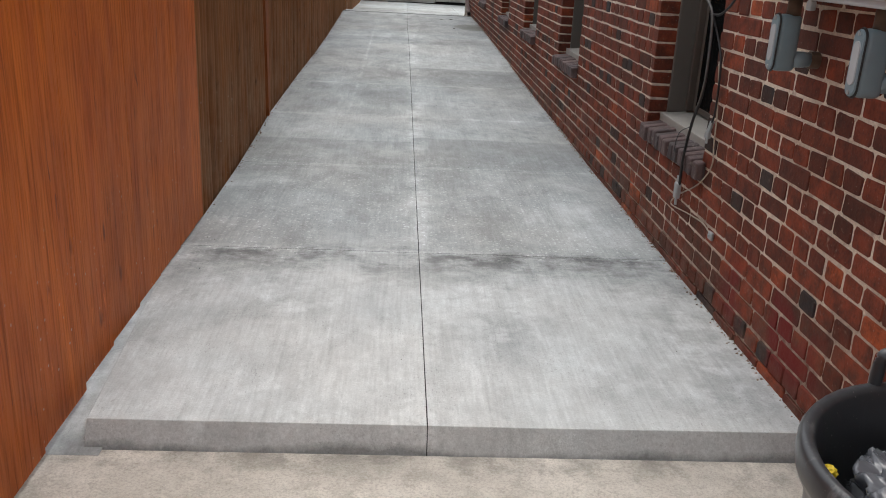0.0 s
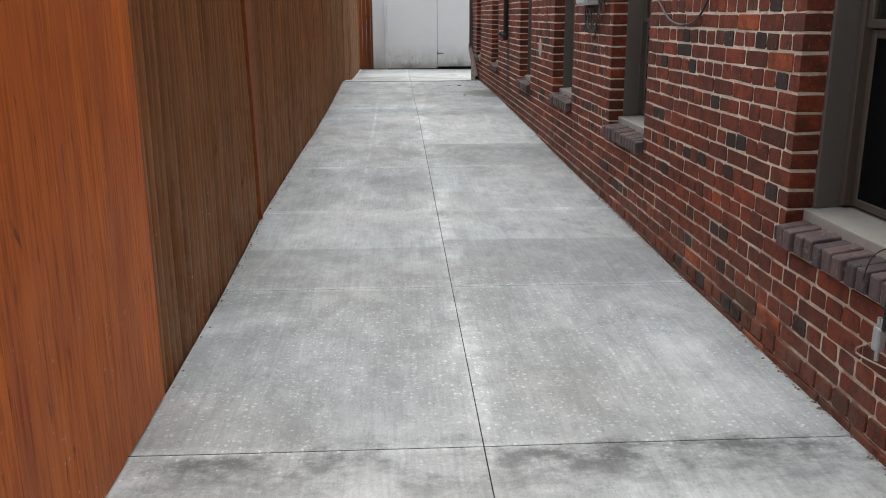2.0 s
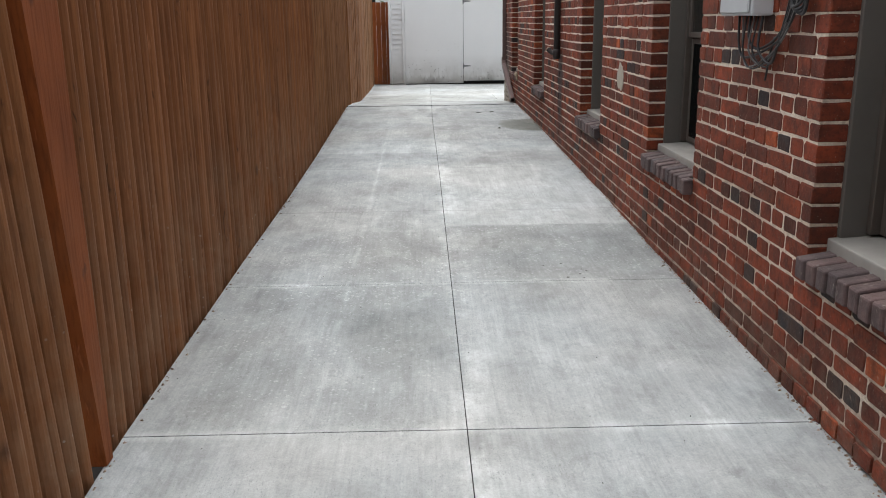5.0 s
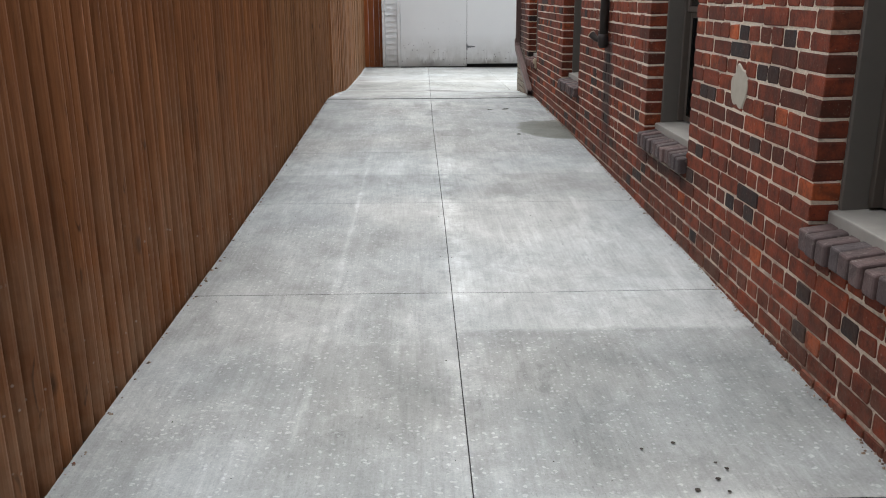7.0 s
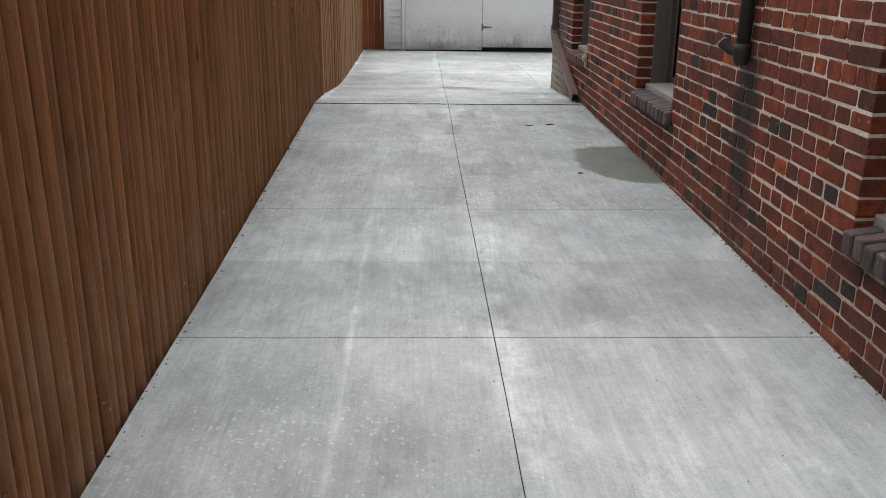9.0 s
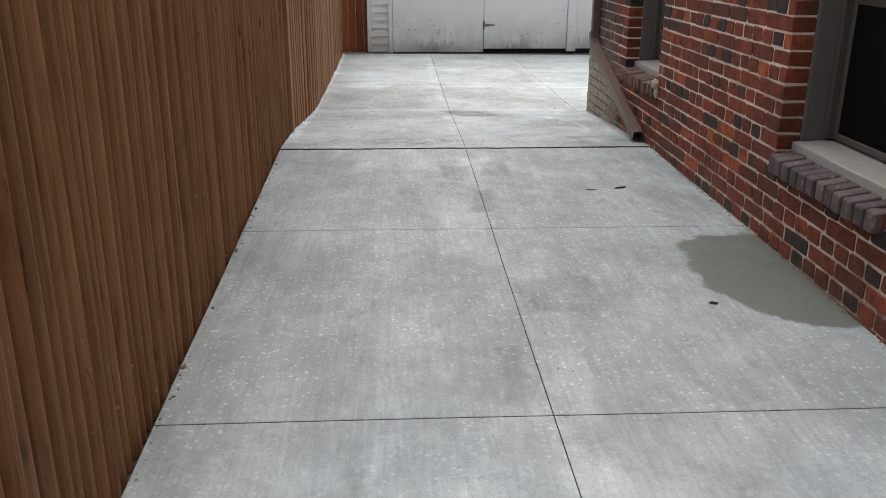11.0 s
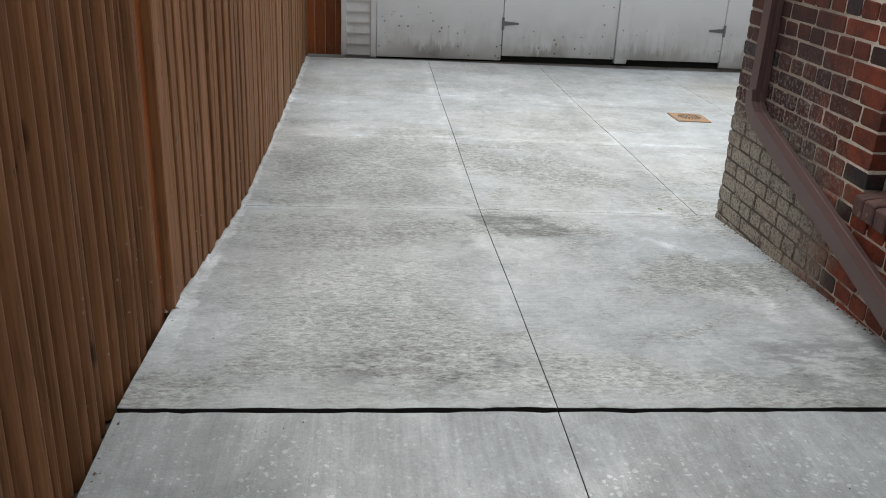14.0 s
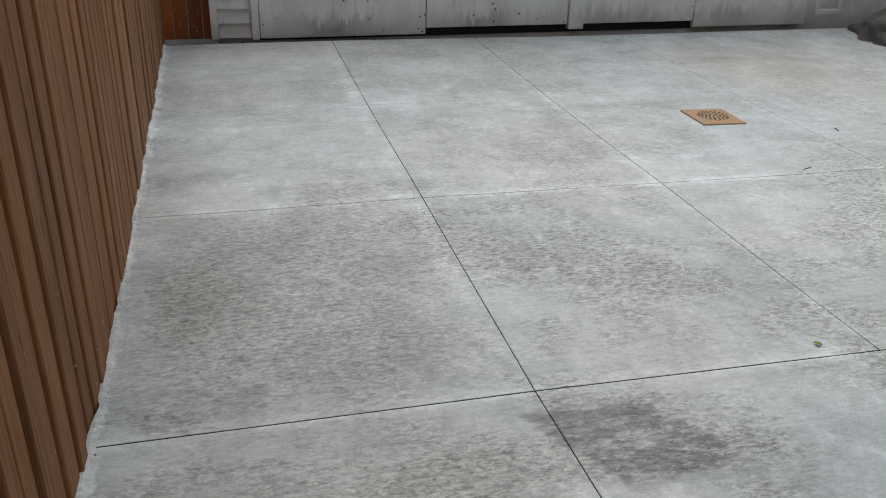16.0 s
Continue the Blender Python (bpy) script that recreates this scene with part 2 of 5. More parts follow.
def concrete_material(name):
    """Broom-finished concrete with lighter and darker bands, stains, worn patches and white bloom at the joints."""
    k = Nodes(name, 0.85)
    x, y, z = k.xyz()
    w1 = k.math("SUBTRACT", k.noise(2.6, 6, 0.7), 0.5)
    w2 = k.math("SUBTRACT", k.noise(3.1, 6, 0.7, k.scale(k.pos, (1.0, 1.0, 7.0))), 0.5)
    xw = k.math("ADD", x, k.math("MULTIPLY", w1, 0.34))
    yw = k.math("ADD", y, k.math("MULTIPLY", w2, 0.34))

    def patch(x0, x1, y0, y1, s0=0.06, s1=0.06, sx=0.08, u=None, v=None):
        """A stain or brightened area between these lines; s0 and s1 soften its near and far edge."""
        u, v = u or xw, v or yw
        m = k.math("MULTIPLY", k.remap(v, y0 - s0, y0 + s0, 0.0, 1.0), k.remap(v, y1 - s1, y1 + s1, 1.0, 0.0))
        if x0 > -5:
            m = k.math("MULTIPLY", m, k.remap(u, x0 - sx, x0 + sx, 0.0, 1.0))
        if x1 < 5:
            m = k.math("MULTIPLY", m, k.remap(u, x1 - sx, x1 + sx, 1.0, 0.0))
        return m

    # base brightness by distance along the drive and into the yard
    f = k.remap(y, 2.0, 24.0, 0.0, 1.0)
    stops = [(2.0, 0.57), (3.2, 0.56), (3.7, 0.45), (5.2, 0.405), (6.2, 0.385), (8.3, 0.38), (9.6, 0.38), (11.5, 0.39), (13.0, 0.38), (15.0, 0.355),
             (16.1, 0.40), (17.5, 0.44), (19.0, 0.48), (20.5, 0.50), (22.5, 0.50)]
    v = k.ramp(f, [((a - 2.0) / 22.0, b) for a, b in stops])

    def times(v, mask, amount):
        return k.math("MULTIPLY", v, k.math("ADD", 1.0, k.math("MULTIPLY", mask, amount - 1.0)))

    blot = k.noise(5.5, 6, 0.7)
    rough_blot = k.remap(blot, 0.42, 0.53, 0.0, 1.0)
    # old dirt before the first joint
    soil = k.remap(k.math("ADD", k.math("MULTIPLY", k.noise(10, 8, 0.72, k.scale(k.pos, (0.7, 1.0, 1))), 0.6), k.math("MULTIPLY", k.noise(2.3, 3), 0.4)), 0.44, 0.56, 0.12, 1.0)
    v = times(v, k.math("MULTIPLY", patch(-9, 9, 3.40, 3.70, 0.24, 0.03), soil), 0.38)
    for x0, x1, y0, y1 in ((0.22, 0.55, 2.62, 3.05), (0.6, 0.85, 2.35, 2.6), (-0.55, -0.25, 2.9, 3.2), (0.95, 1.15, 2.3, 3.4), (-1.0, -0.84, 2.4, 3.4), (1.12, 1.3, 2.2, 3.6)):
        v = times(v, k.math("MULTIPLY", patch(x0, x1, y0, y1, 0.12, 0.12, 0.12), rough_blot), 0.78)
    v = times(v, patch(0.72, 1.15, 3.85, 4.75, 0.2, 0.3, 0.15), 1.2)
    yq = k.math("ADD", y, k.math("MULTIPLY", w2, 0.06))
    v = times(v, patch(-9, MID, 5.3, 5.93, 0.5, 0.012, 0.01, x, yq), 0.80)
    v = times(v, patch(MID, 9, 5.3, 6.07, 0.4, 0.012, 0.01, x, yq), 0.80)
    v = times(v, patch(-0.35, 0.1, 7.2, 7.95, 0.2, 0.06), 0.80)
    v = times(v, patch(MID, 9, 7.5, 8.2, 0.3, 0.05, 0.02, x), 1.0)
    v = times(v, patch(MID, 9, 8.35, 9.45, 0.35, 0.008, 0.01, x, yq), 0.90)
    v = times(v, patch(-0.28, MID, 8.5, 9.34, 0.2, 0.015, 0.1, None, yq), 0.87)
    v = times(v, patch(MID, 9, 9.47, 11.3, 0.01, 0.2, 0.03, x, yq), 1.18)
    v = times(v, patch(-9, 9, 11.55, 12.16, 0.15, 0.012, 0.1, x, yq), 0.86)
    v = times(v, patch(0.1, 0.6, 11.5, 11.85, 0.1, 0.06), 0.85)
    v = times(v, patch(-0.15, 0.1, 13.5, 13.9, 0.15, 0.15), 0.84)
    v = times(v, patch(-0.6, 0.0, 13.0, 13.25, 0.1, 0.1), 0.88)
    tx = k.math("ADD", x, k.math("MULTIPLY", w1, 0.22))
    for x0, x1, y0, y1 in ((-0.07, 0.07, 15.38, 15.66), (0.04, 0.16, 14.80, 15.18), (0.15, 0.27, 15.45, 15.75), (-0.03, 0.06, 13.05, 13.35), (0.12, 0.4, 13.6, 13.9)):
        v = times(v, patch(x0, x1, y0, y1, 0.02, 0.02, 0.012, tx), 0.80)
    v = times(v, patch(-0.22, 0.24, 14.5, 15.95, 0.25, 0.1, 0.03), 1.10)
    # streaked bare patches just past the gap, and a pale arc by the house corner
    smear = k.remap(k.noise(9, 7, 0.72, k.scale(k.pos, (0.6, 1.6, 1))), 0.46, 0.52, 0.0, 1.0)
    v = times(v, k.math("MULTIPLY", patch(-0.5, 0.02, 16.2, 16.48, 0.04, 0.05, 0.05), smear), 0.66)
    v = times(v, k.math("MULTIPLY", patch(0.75, 1.3, 16.15, 16.6, 0.04, 0.1, 0.1), smear), 0.66)
    arc = k.math("SQRT", k.math("ADD", k.math("POWER", k.math("SUBTRACT", x, 0.12), 2.0), k.math("POWER", k.math("SUBTRACT", y, 17.0), 2.0)))
    arc = k.remap(k.math("ABSOLUTE", k.math("SUBTRACT", k.math("ADD", arc, k.math("MULTIPLY", w1, 0.06)), 0.90)), 0.01, 0.045, 1.0, 0.0)
    v = times(v, k.math("MULTIPLY", arc, k.math("MULTIPLY", patch(0.7, 9, 16.7, 17.7, 0.1, 0.15, 0.1), k.remap(k.noise(8, 5, 0.7), 0.42, 0.55, 0.2, 1.0))), 1.35)
    # yard
    v = times(v, patch(-9, -0.15, 17.3, 19.3, 0.3, 0.3, 0.2), 0.92)
    v = times(v, k.math("MULTIPLY", patch(0.0, 0.34, 17.60, 17.92, 0.03, 0.012, 0.012, k.math("SUBTRACT", k.math("ADD", x, k.math("MULTIPLY", w1, 0.10)), k.math("MULTIPLY", k.math("SUBTRACT", 17.95, y), 0.5)), k.math("ADD", y, k.math("MULTIPLY", w2, 0.06))), k.remap(k.noise(30, 4, 0.7, k.scale(k.pos, (0.3, 1, 1))), 0.42, 0.52, 0.15, 1.0)), 0.56)
    v = times(v, patch(-0.15, 0.05, 17.1, 17.6, 0.12, 0.1), 0.82)
    # painted lift that offsets the house's shade on the yard
    v = times(v, patch(1.15, 9, 17.6, 20.9, 0.3, 0.5), 1.10)
    v = times(v, patch(2.0, 3.3, 19.7, 20.6, 0.3, 0.3, 0.3), 0.95)
    # broad and fine mottling
    v = k.math("MULTIPLY", v, k.remap(k.noise(1.1, 8, 0.72), 0.34, 0.66, 0.90, 1.08))
    # worn skin with torn edges, dragged along the drive and across the yard
    inyard = k.remap(y, 16.1, 16.12, 0.0, 1.0)
    worn_a = k.noise(2.6, 10, 0.68, k.scale(k.pos, (1.25, 0.7, 1)), 0.6)
    worn_b = k.noise(1.25, 10, 0.72, k.scale(k.pos, (0.8, 1.15, 1)), 0.5)
    worn = k.math("ADD", k.math("MULTIPLY", worn_a, k.math("SUBTRACT", 1.0, inyard)), k.math("MULTIPLY", worn_b, inyard))
    film = k.math("SUBTRACT", k.ramp(worn, [(0.28, 0.83), (0.40, 0.86), (0.412, 0.91), (0.475, 0.94), (0.487, 0.99), (0.545, 1.01), (0.557, 1.07), (0.63, 1.08), (0.64, 1.13), (0.8, 1.14)]), 1.0)
    v = k.math("MULTIPLY", v, k.math("ADD", 1.0, k.math("MULTIPLY", film, k.remap(y, 3.2, 3.7, 0.4, 1.0))))
    # thin flakes of pale slurry with torn edges, and pale and dark drag lines along the drive
    flake = k.math("MULTIPLY", k.remap(k.noise(4.6, 9, 0.70, k.scale(k.pos, (1.3, 0.8, 1)), 0.7), 0.545, 0.560, 0.0, 1.0), k.remap(k.noise(0.8, 4, 0.6), 0.44, 0.56, 0.15, 1.0))
    v = times(v, flake, 1.10)
    drawn = k.noise(1.0, 7, 0.66, k.scale(k.pos, (13.0, 0.9, 1)), 0.2)
    lines = k.ramp(drawn, [(0.34, 0.85), (0.42, 0.95), (0.50, 1.0), (0.60, 1.03), (0.64, 1.10), (0.72, 1.16)])
    lines = k.math("ADD", 1.0, k.math("MULTIPLY", k.math("SUBTRACT", lines, 1.0), k.math("MULTIPLY", k.math("SUBTRACT", 1.0, inyard), k.remap(k.noise(1.3, 5, 0.65), 0.42, 0.56, 0.1, 1.0))))
    v = k.math("MULTIPLY", v, lines)
    crust = k.math("MULTIPLY", k.remap(k.noise(7.0, 7, 0.75, k.scale(k.pos, (1.0, 0.6, 1)), 0.5), 0.585, 0.615, 0.0, 1.0), k.remap(k.noise(0.9, 3), 0.42, 0.58, 0.2, 1.0))
    v = times(v, crust, 0.86)
    v = k.math("MULTIPLY", v, k.remap(k.noise(4.0, 8, 0.74, k.scale(k.pos, (1.0, 0.7, 1))), 0.34, 0.66, 0.85, 1.13))
    along = k.noise(75, 3, 0.65, k.scale(k.pos, (1.0, 0.055, 1)))
    across = k.noise(60, 3, 0.65, k.scale(k.pos, (0.05, 1.0, 1)))
    broom = k.math("ADD", k.math("MULTIPLY", along, k.math("SUBTRACT", 1.0, inyard)), k.math("MULTIPLY", across, inyard))
    v = k.math("MULTIPLY", v, k.remap(k.math("ADD", k.math("MULTIPLY", k.math("SUBTRACT", broom, 0.5), k.remap(y, 16.1, 16.12, 1.0, 0.45)), 0.5), 0.3, 0.7, 0.90, 1.09))
    g = k.noise(140, 4, 0.75)
    v = k.math("MULTIPLY", v, k.remap(g, 0.3, 0.7, 0.88, 1.12))
    drag = k.remap(k.noise(42, 5, 0.72, k.scale(k.pos, (0.55, 1.0, 1))), 0.3, 0.7, -0.07, 0.07)
    v = k.math("MULTIPLY", v, k.math("ADD", 1.0, k.math("MULTIPLY", drag, inyard)))
    v = k.math("MULTIPLY", v, k.remap(k.noise(30, 6, 0.75), 0.3, 0.7, 0.94, 1.06))
    # pores drawn out by the broom
    pore = k.remap(k.noise(170, 3, 0.6, k.scale(k.pos, (1.0, 0.35, 1))), 0.60, 0.67, 0.0, 1.0)
    pore = k.math("MULTIPLY", pore, k.math("MULTIPLY", k.math("SUBTRACT", 1.0, inyard), k.remap(k.noise(3.3, 5, 0.65), 0.42, 0.60, 0.15, 1.0)))
    v = times(v, pore, 0.74)
    # long streaks across the yard
    v = k.math("MULTIPLY", v, k.math("ADD", 1.0, k.math("MULTIPLY", inyard, k.remap(k.noise(7, 5, 0.65, k.scale(k.pos, (0.3, 1.0, 1)), 0.9), 0.32, 0.68, -0.06, 0.05))))
    # where the film is gone the yard shows a coarse dark grain
    bare = k.math("MULTIPLY", k.math("MULTIPLY", inyard, k.remap(y, 19.2, 20.2, 1.0, 0.35)), k.remap(worn, 0.44, 0.54, 1.0, 0.0))
    v = times(v, patch(-0.95, 0.0, 18.1, 19.35, 0.08, 0.1, 0.12), 0.86)
    bare = k.math("MAXIMUM", bare, k.math("MULTIPLY", patch(-0.9, -0.05, 18.1, 19.35, 0.1, 0.12, 0.2), 0.8))
    bare = k.math("MAXIMUM", bare, k.math("MULTIPLY", patch(-0.8, -0.1, 16.35, 17.3, 0.1, 0.2, 0.2), 0.7))
    coarse = k.noise(78, 5, 0.75, k.scale(k.pos, (0.5, 1.0, 1)), 0.6)
    v = k.math("MULTIPLY", v, k.math("ADD", 1.0, k.math("MULTIPLY", k.math("ADD", bare, k.math("MULTIPLY", inyard, 0.25)), k.remap(coarse, 0.36, 0.62, -0.44, 0.24))))
    # spalled skin with pale aggregate
    zone = k.math("ADD", patch(-9, 9, 3.55, 5.55, 0.15, 0.2), k.math("ADD", patch(MID, 9, 8.2, 9.44, 0.3, 0.03, 0.02), k.math("ADD", patch(-0.8, MID, 8.2, 9.0, 0.2, 0.3), patch(-9, 9, 12.7, 16.0, 0.3, 0.2))))
    zone = k.math("MINIMUM", 1.0, k.math("ADD", zone, k.math("MULTIPLY", patch(-0.95, 0.0, 6.9, 11.3, 0.3, 0.4, 0.2), 0.8)))
    zone = k.math("MULTIPLY", zone, k.remap(k.noise(1.5, 5, 0.65), 0.36, 0.50, 0.2, 1.0))
    cell = k.n("ShaderNodeTexVoronoi")
    wob = k.n("ShaderNodeVectorMath", operation="MULTIPLY_ADD")
    wn3 = k.n("ShaderNodeTexNoise")
    wn3.inputs["Scale"].default_value = 60
    k.put(wn3.inputs["Vector"], k.pos)
    k.put(wob.inputs[0], wn3.outputs["Color"])
    wob.inputs[1].default_value = (0.022, 0.022, 0.022)
    k.put(wob.inputs[2], k.pos)
    k.put(cell.inputs["Vector"], wob.outputs[0])
    cell.inputs["Scale"].default_value = 46
    pick = k.remap(k.xyz(cell.outputs["Color"])[0], 0.05, 0.4, 0.0, 1.0)
    stone = k.math("MULTIPLY", k.math("MULTIPLY", k.remap(k.math("ADD", cell.outputs["Distance"], k.math("MULTIPLY", k.xyz(cell.outputs["Color"])[1], 0.20)), 0.28, 0.38, 1.0, 0.0), pick), zone)
    v = times(v, zone, 0.84)
    v = times(v, stone, 1.48)
    # white bloom at joints and along the middle
    mid = k.remap(k.math("ABSOLUTE", k.math("SUBTRACT", k.math("ADD", x, k.math("MULTIPLY", w1, 0.12)), MID + 0.02)), 0.02, 0.10, 1.0, 0.0)
    bloom = k.math("MULTIPLY", k.math("MULTIPLY", mid, k.remap(k.noise(3.5, 5, 0.7), 0.44, 0.6, 0.0, 1.0)), patch(-9, 9, 3.7, 13.0, 0.3, 0.8))
    for yj in (3.68, 5.24, 6.80, 8.33, 18.02, 19.42):
        line = k.remap(k.math("ABSOLUTE", k.math("SUBTRACT", k.math("ADD", y, k.math("MULTIPLY", w2, 0.03)), yj)), 0.008, 0.045, 1.0, 0.0)
        bloom = k.math("MAXIMUM", bloom, k.math("MULTIPLY", line, k.remap(k.noise(2.6, 5, 0.65), 0.40, 0.55, 0.1, 0.8)))
    # pale film along the yard's joints
    for yj in (18.02, 19.42, 20.84):
        line = k.remap(k.math("ABSOLUTE", k.math("SUBTRACT", k.math("ADD", y, k.math("MULTIPLY", w2, 0.05)), yj + 0.012)), 0.008, 0.06, 0.42 if yj < 20 else 0.2, 0.0)
        bloom = k.math("MAXIMUM", bloom, k.math("MULTIPLY", k.math("MULTIPLY", line, inyard), k.remap(k.noise(3.6, 6, 0.7), 0.36, 0.55, 0.15, 1.0)))
    for xj, wide in ((0.06, 0.06), (1.17, 0.05), (2.33, 0.05)):
        line = k.remap(k.math("ABSOLUTE", k.math("SUBTRACT", k.math("ADD", x, k.math("MULTIPLY", w1, 0.09)), xj)), 0.01, wide, 0.45 if xj < 1 else 0.25, 0.0)
        bloom = k.math("MAXIMUM", bloom, k.math("MULTIPLY", k.math("MULTIPLY", line, inyard), k.remap(k.noise(3.1, 6, 0.7), 0.40, 0.56, 0.0, 1.0)))
    # a faint pale wheel line
    tyre = k.remap(k.math("ABSOLUTE", k.math("ADD", k.math("ADD", x, k.math("MULTIPLY", w1, 0.05)), 0.40)), 0.004, 0.020, 0.75, 0.0)
    bloom = k.math("MAXIMUM", bloom, k.math("MULTIPLY", k.math("MULTIPLY", tyre, patch(-9, 9, 7.5, 13.5, 0.8, 0.8)), k.remap(k.noise(4.5, 5, 0.7), 0.4, 0.6, 0.0, 0.8)))
    # darker towards the bottom of the first slabs' front edge
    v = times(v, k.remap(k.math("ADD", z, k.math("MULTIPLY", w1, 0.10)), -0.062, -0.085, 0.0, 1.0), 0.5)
    # pale slurry along the foot of the yard fence
    slur = k.math("MULTIPLY", k.remap(k.math("ADD", x, k.math("MULTIPLY", k.math("SUBTRACT", k.noise(9, 5, 0.7), 0.5), 0.14)), -1.005, -0.99, 1.0, 0.0), k.math("MULTIPLY", k.remap(y, 16.3, 16.6, 0.0, 1.0), k.remap(k.noise(6, 5), 0.38, 0.55, 0.35, 1.0)))
    bloom = k.math("MAXIMUM", bloom, slur)
    v = times(v, bloom, 1.42)
    hue = k.mix(k.remap(k.noise(0.7, 4), 0.38, 0.62, 0.0, 1.0), (0.905, 0.985, 1.0), (0.96, 1.0, 0.98))
    comb = k.n("ShaderNodeCombineColor")
    for i in range(3):
        k.put(comb.inputs[i], v)
    hue = k.mix(k.math("MULTIPLY", bare, 0.7), hue, (0.955, 1.0, 0.94))
    hue = k.mix(k.remap(y, 3.3, 3.75, 0.2, 0.0), hue, (1.0, 0.99, 0.94))
    c = k.mix(1.0, comb.outputs[0], hue, "MULTIPLY")
    # a wet patch by the wall
    wx = k.math("POWER", k.math("ABSOLUTE", k.math("DIVIDE", k.math("SUBTRACT", k.math("ADD", x, k.math("MULTIPLY", w1, 0.40)), 1.25), 0.42)), 2.6)
    wy = k.math("POWER", k.math("ABSOLUTE", k.math("DIVIDE", k.math("SUBTRACT", k.math("ADD", y, k.math("MULTIPLY", w2, 0.36)), 13.92), 0.475)), 2.6)
    ww = k.remap(k.math("ADD", wx, wy), 0.93, 1.03, 1.0, 0.0)
    c = k.mix(k.math("MULTIPLY", ww, 0.9), c, (0.115, 0.124, 0.106))
    # a rust bloom in the yard
    c = k.mix(k.math("MULTIPLY", patch(2.3, 3.3, 20.9, 21.9, 0.3, 0.3, 0.3), 0.25), c, (0.42, 0.34, 0.22))
    h = k.math("ADD", k.math("MULTIPLY", g, 0.5), k.math("ADD", k.math("MULTIPLY", broom, 0.5), k.math("MULTIPLY", stone, 0.5)))
    r = k.math("SUBTRACT", k.remap(blot, 0.3, 0.7, 0.72, 0.92), k.math("MULTIPLY", ww, 0.35))
    return k.done(c, r, h, 0.45, 0.004)


def old_concrete():
    """Older, coarser concrete with sand showing, dirt by the joint and a few dark stains."""
    k = Nodes("old_concrete", 0.92)
    x, y, z = k.xyz()
    g = k.noise(130, 4, 0.75)
    c = k.mix(k.remap(k.noise(4.5, 7, 0.72), 0.38, 0.62, 0.0, 1.0), (0.68, 0.64, 0.57), (0.52, 0.49, 0.43))
    c = k.mix(k.remap(k.noise(16, 6, 0.72), 0.50, 0.62, 0.0, 0.5), c, (0.36, 0.335, 0.285))
    c = k.mix(k.remap(g, 0.46, 0.66, 0.0, 0.5), c, (0.26, 0.24, 0.205))
    c = k.mix(k.remap(k.voronoi(70), 0.16, 0.24, 0.6, 0.0), c, (0.60, 0.57, 0.52))
    c = k.mix(k.remap(k.noise(3.0, 6, 0.7), 0.58, 0.64, 0.0, 0.4), c, (0.20, 0.19, 0.165))
    c = k.mix(k.math("MULTIPLY", k.remap(y, 2.0, 2.13, 0.0, 0.6), k.remap(k.noise(8, 5), 0.35, 0.6, 0.0, 1.0)), c, (0.12, 0.115, 0.10))
    return k.done(c, None, g, 0.7, 0.006)


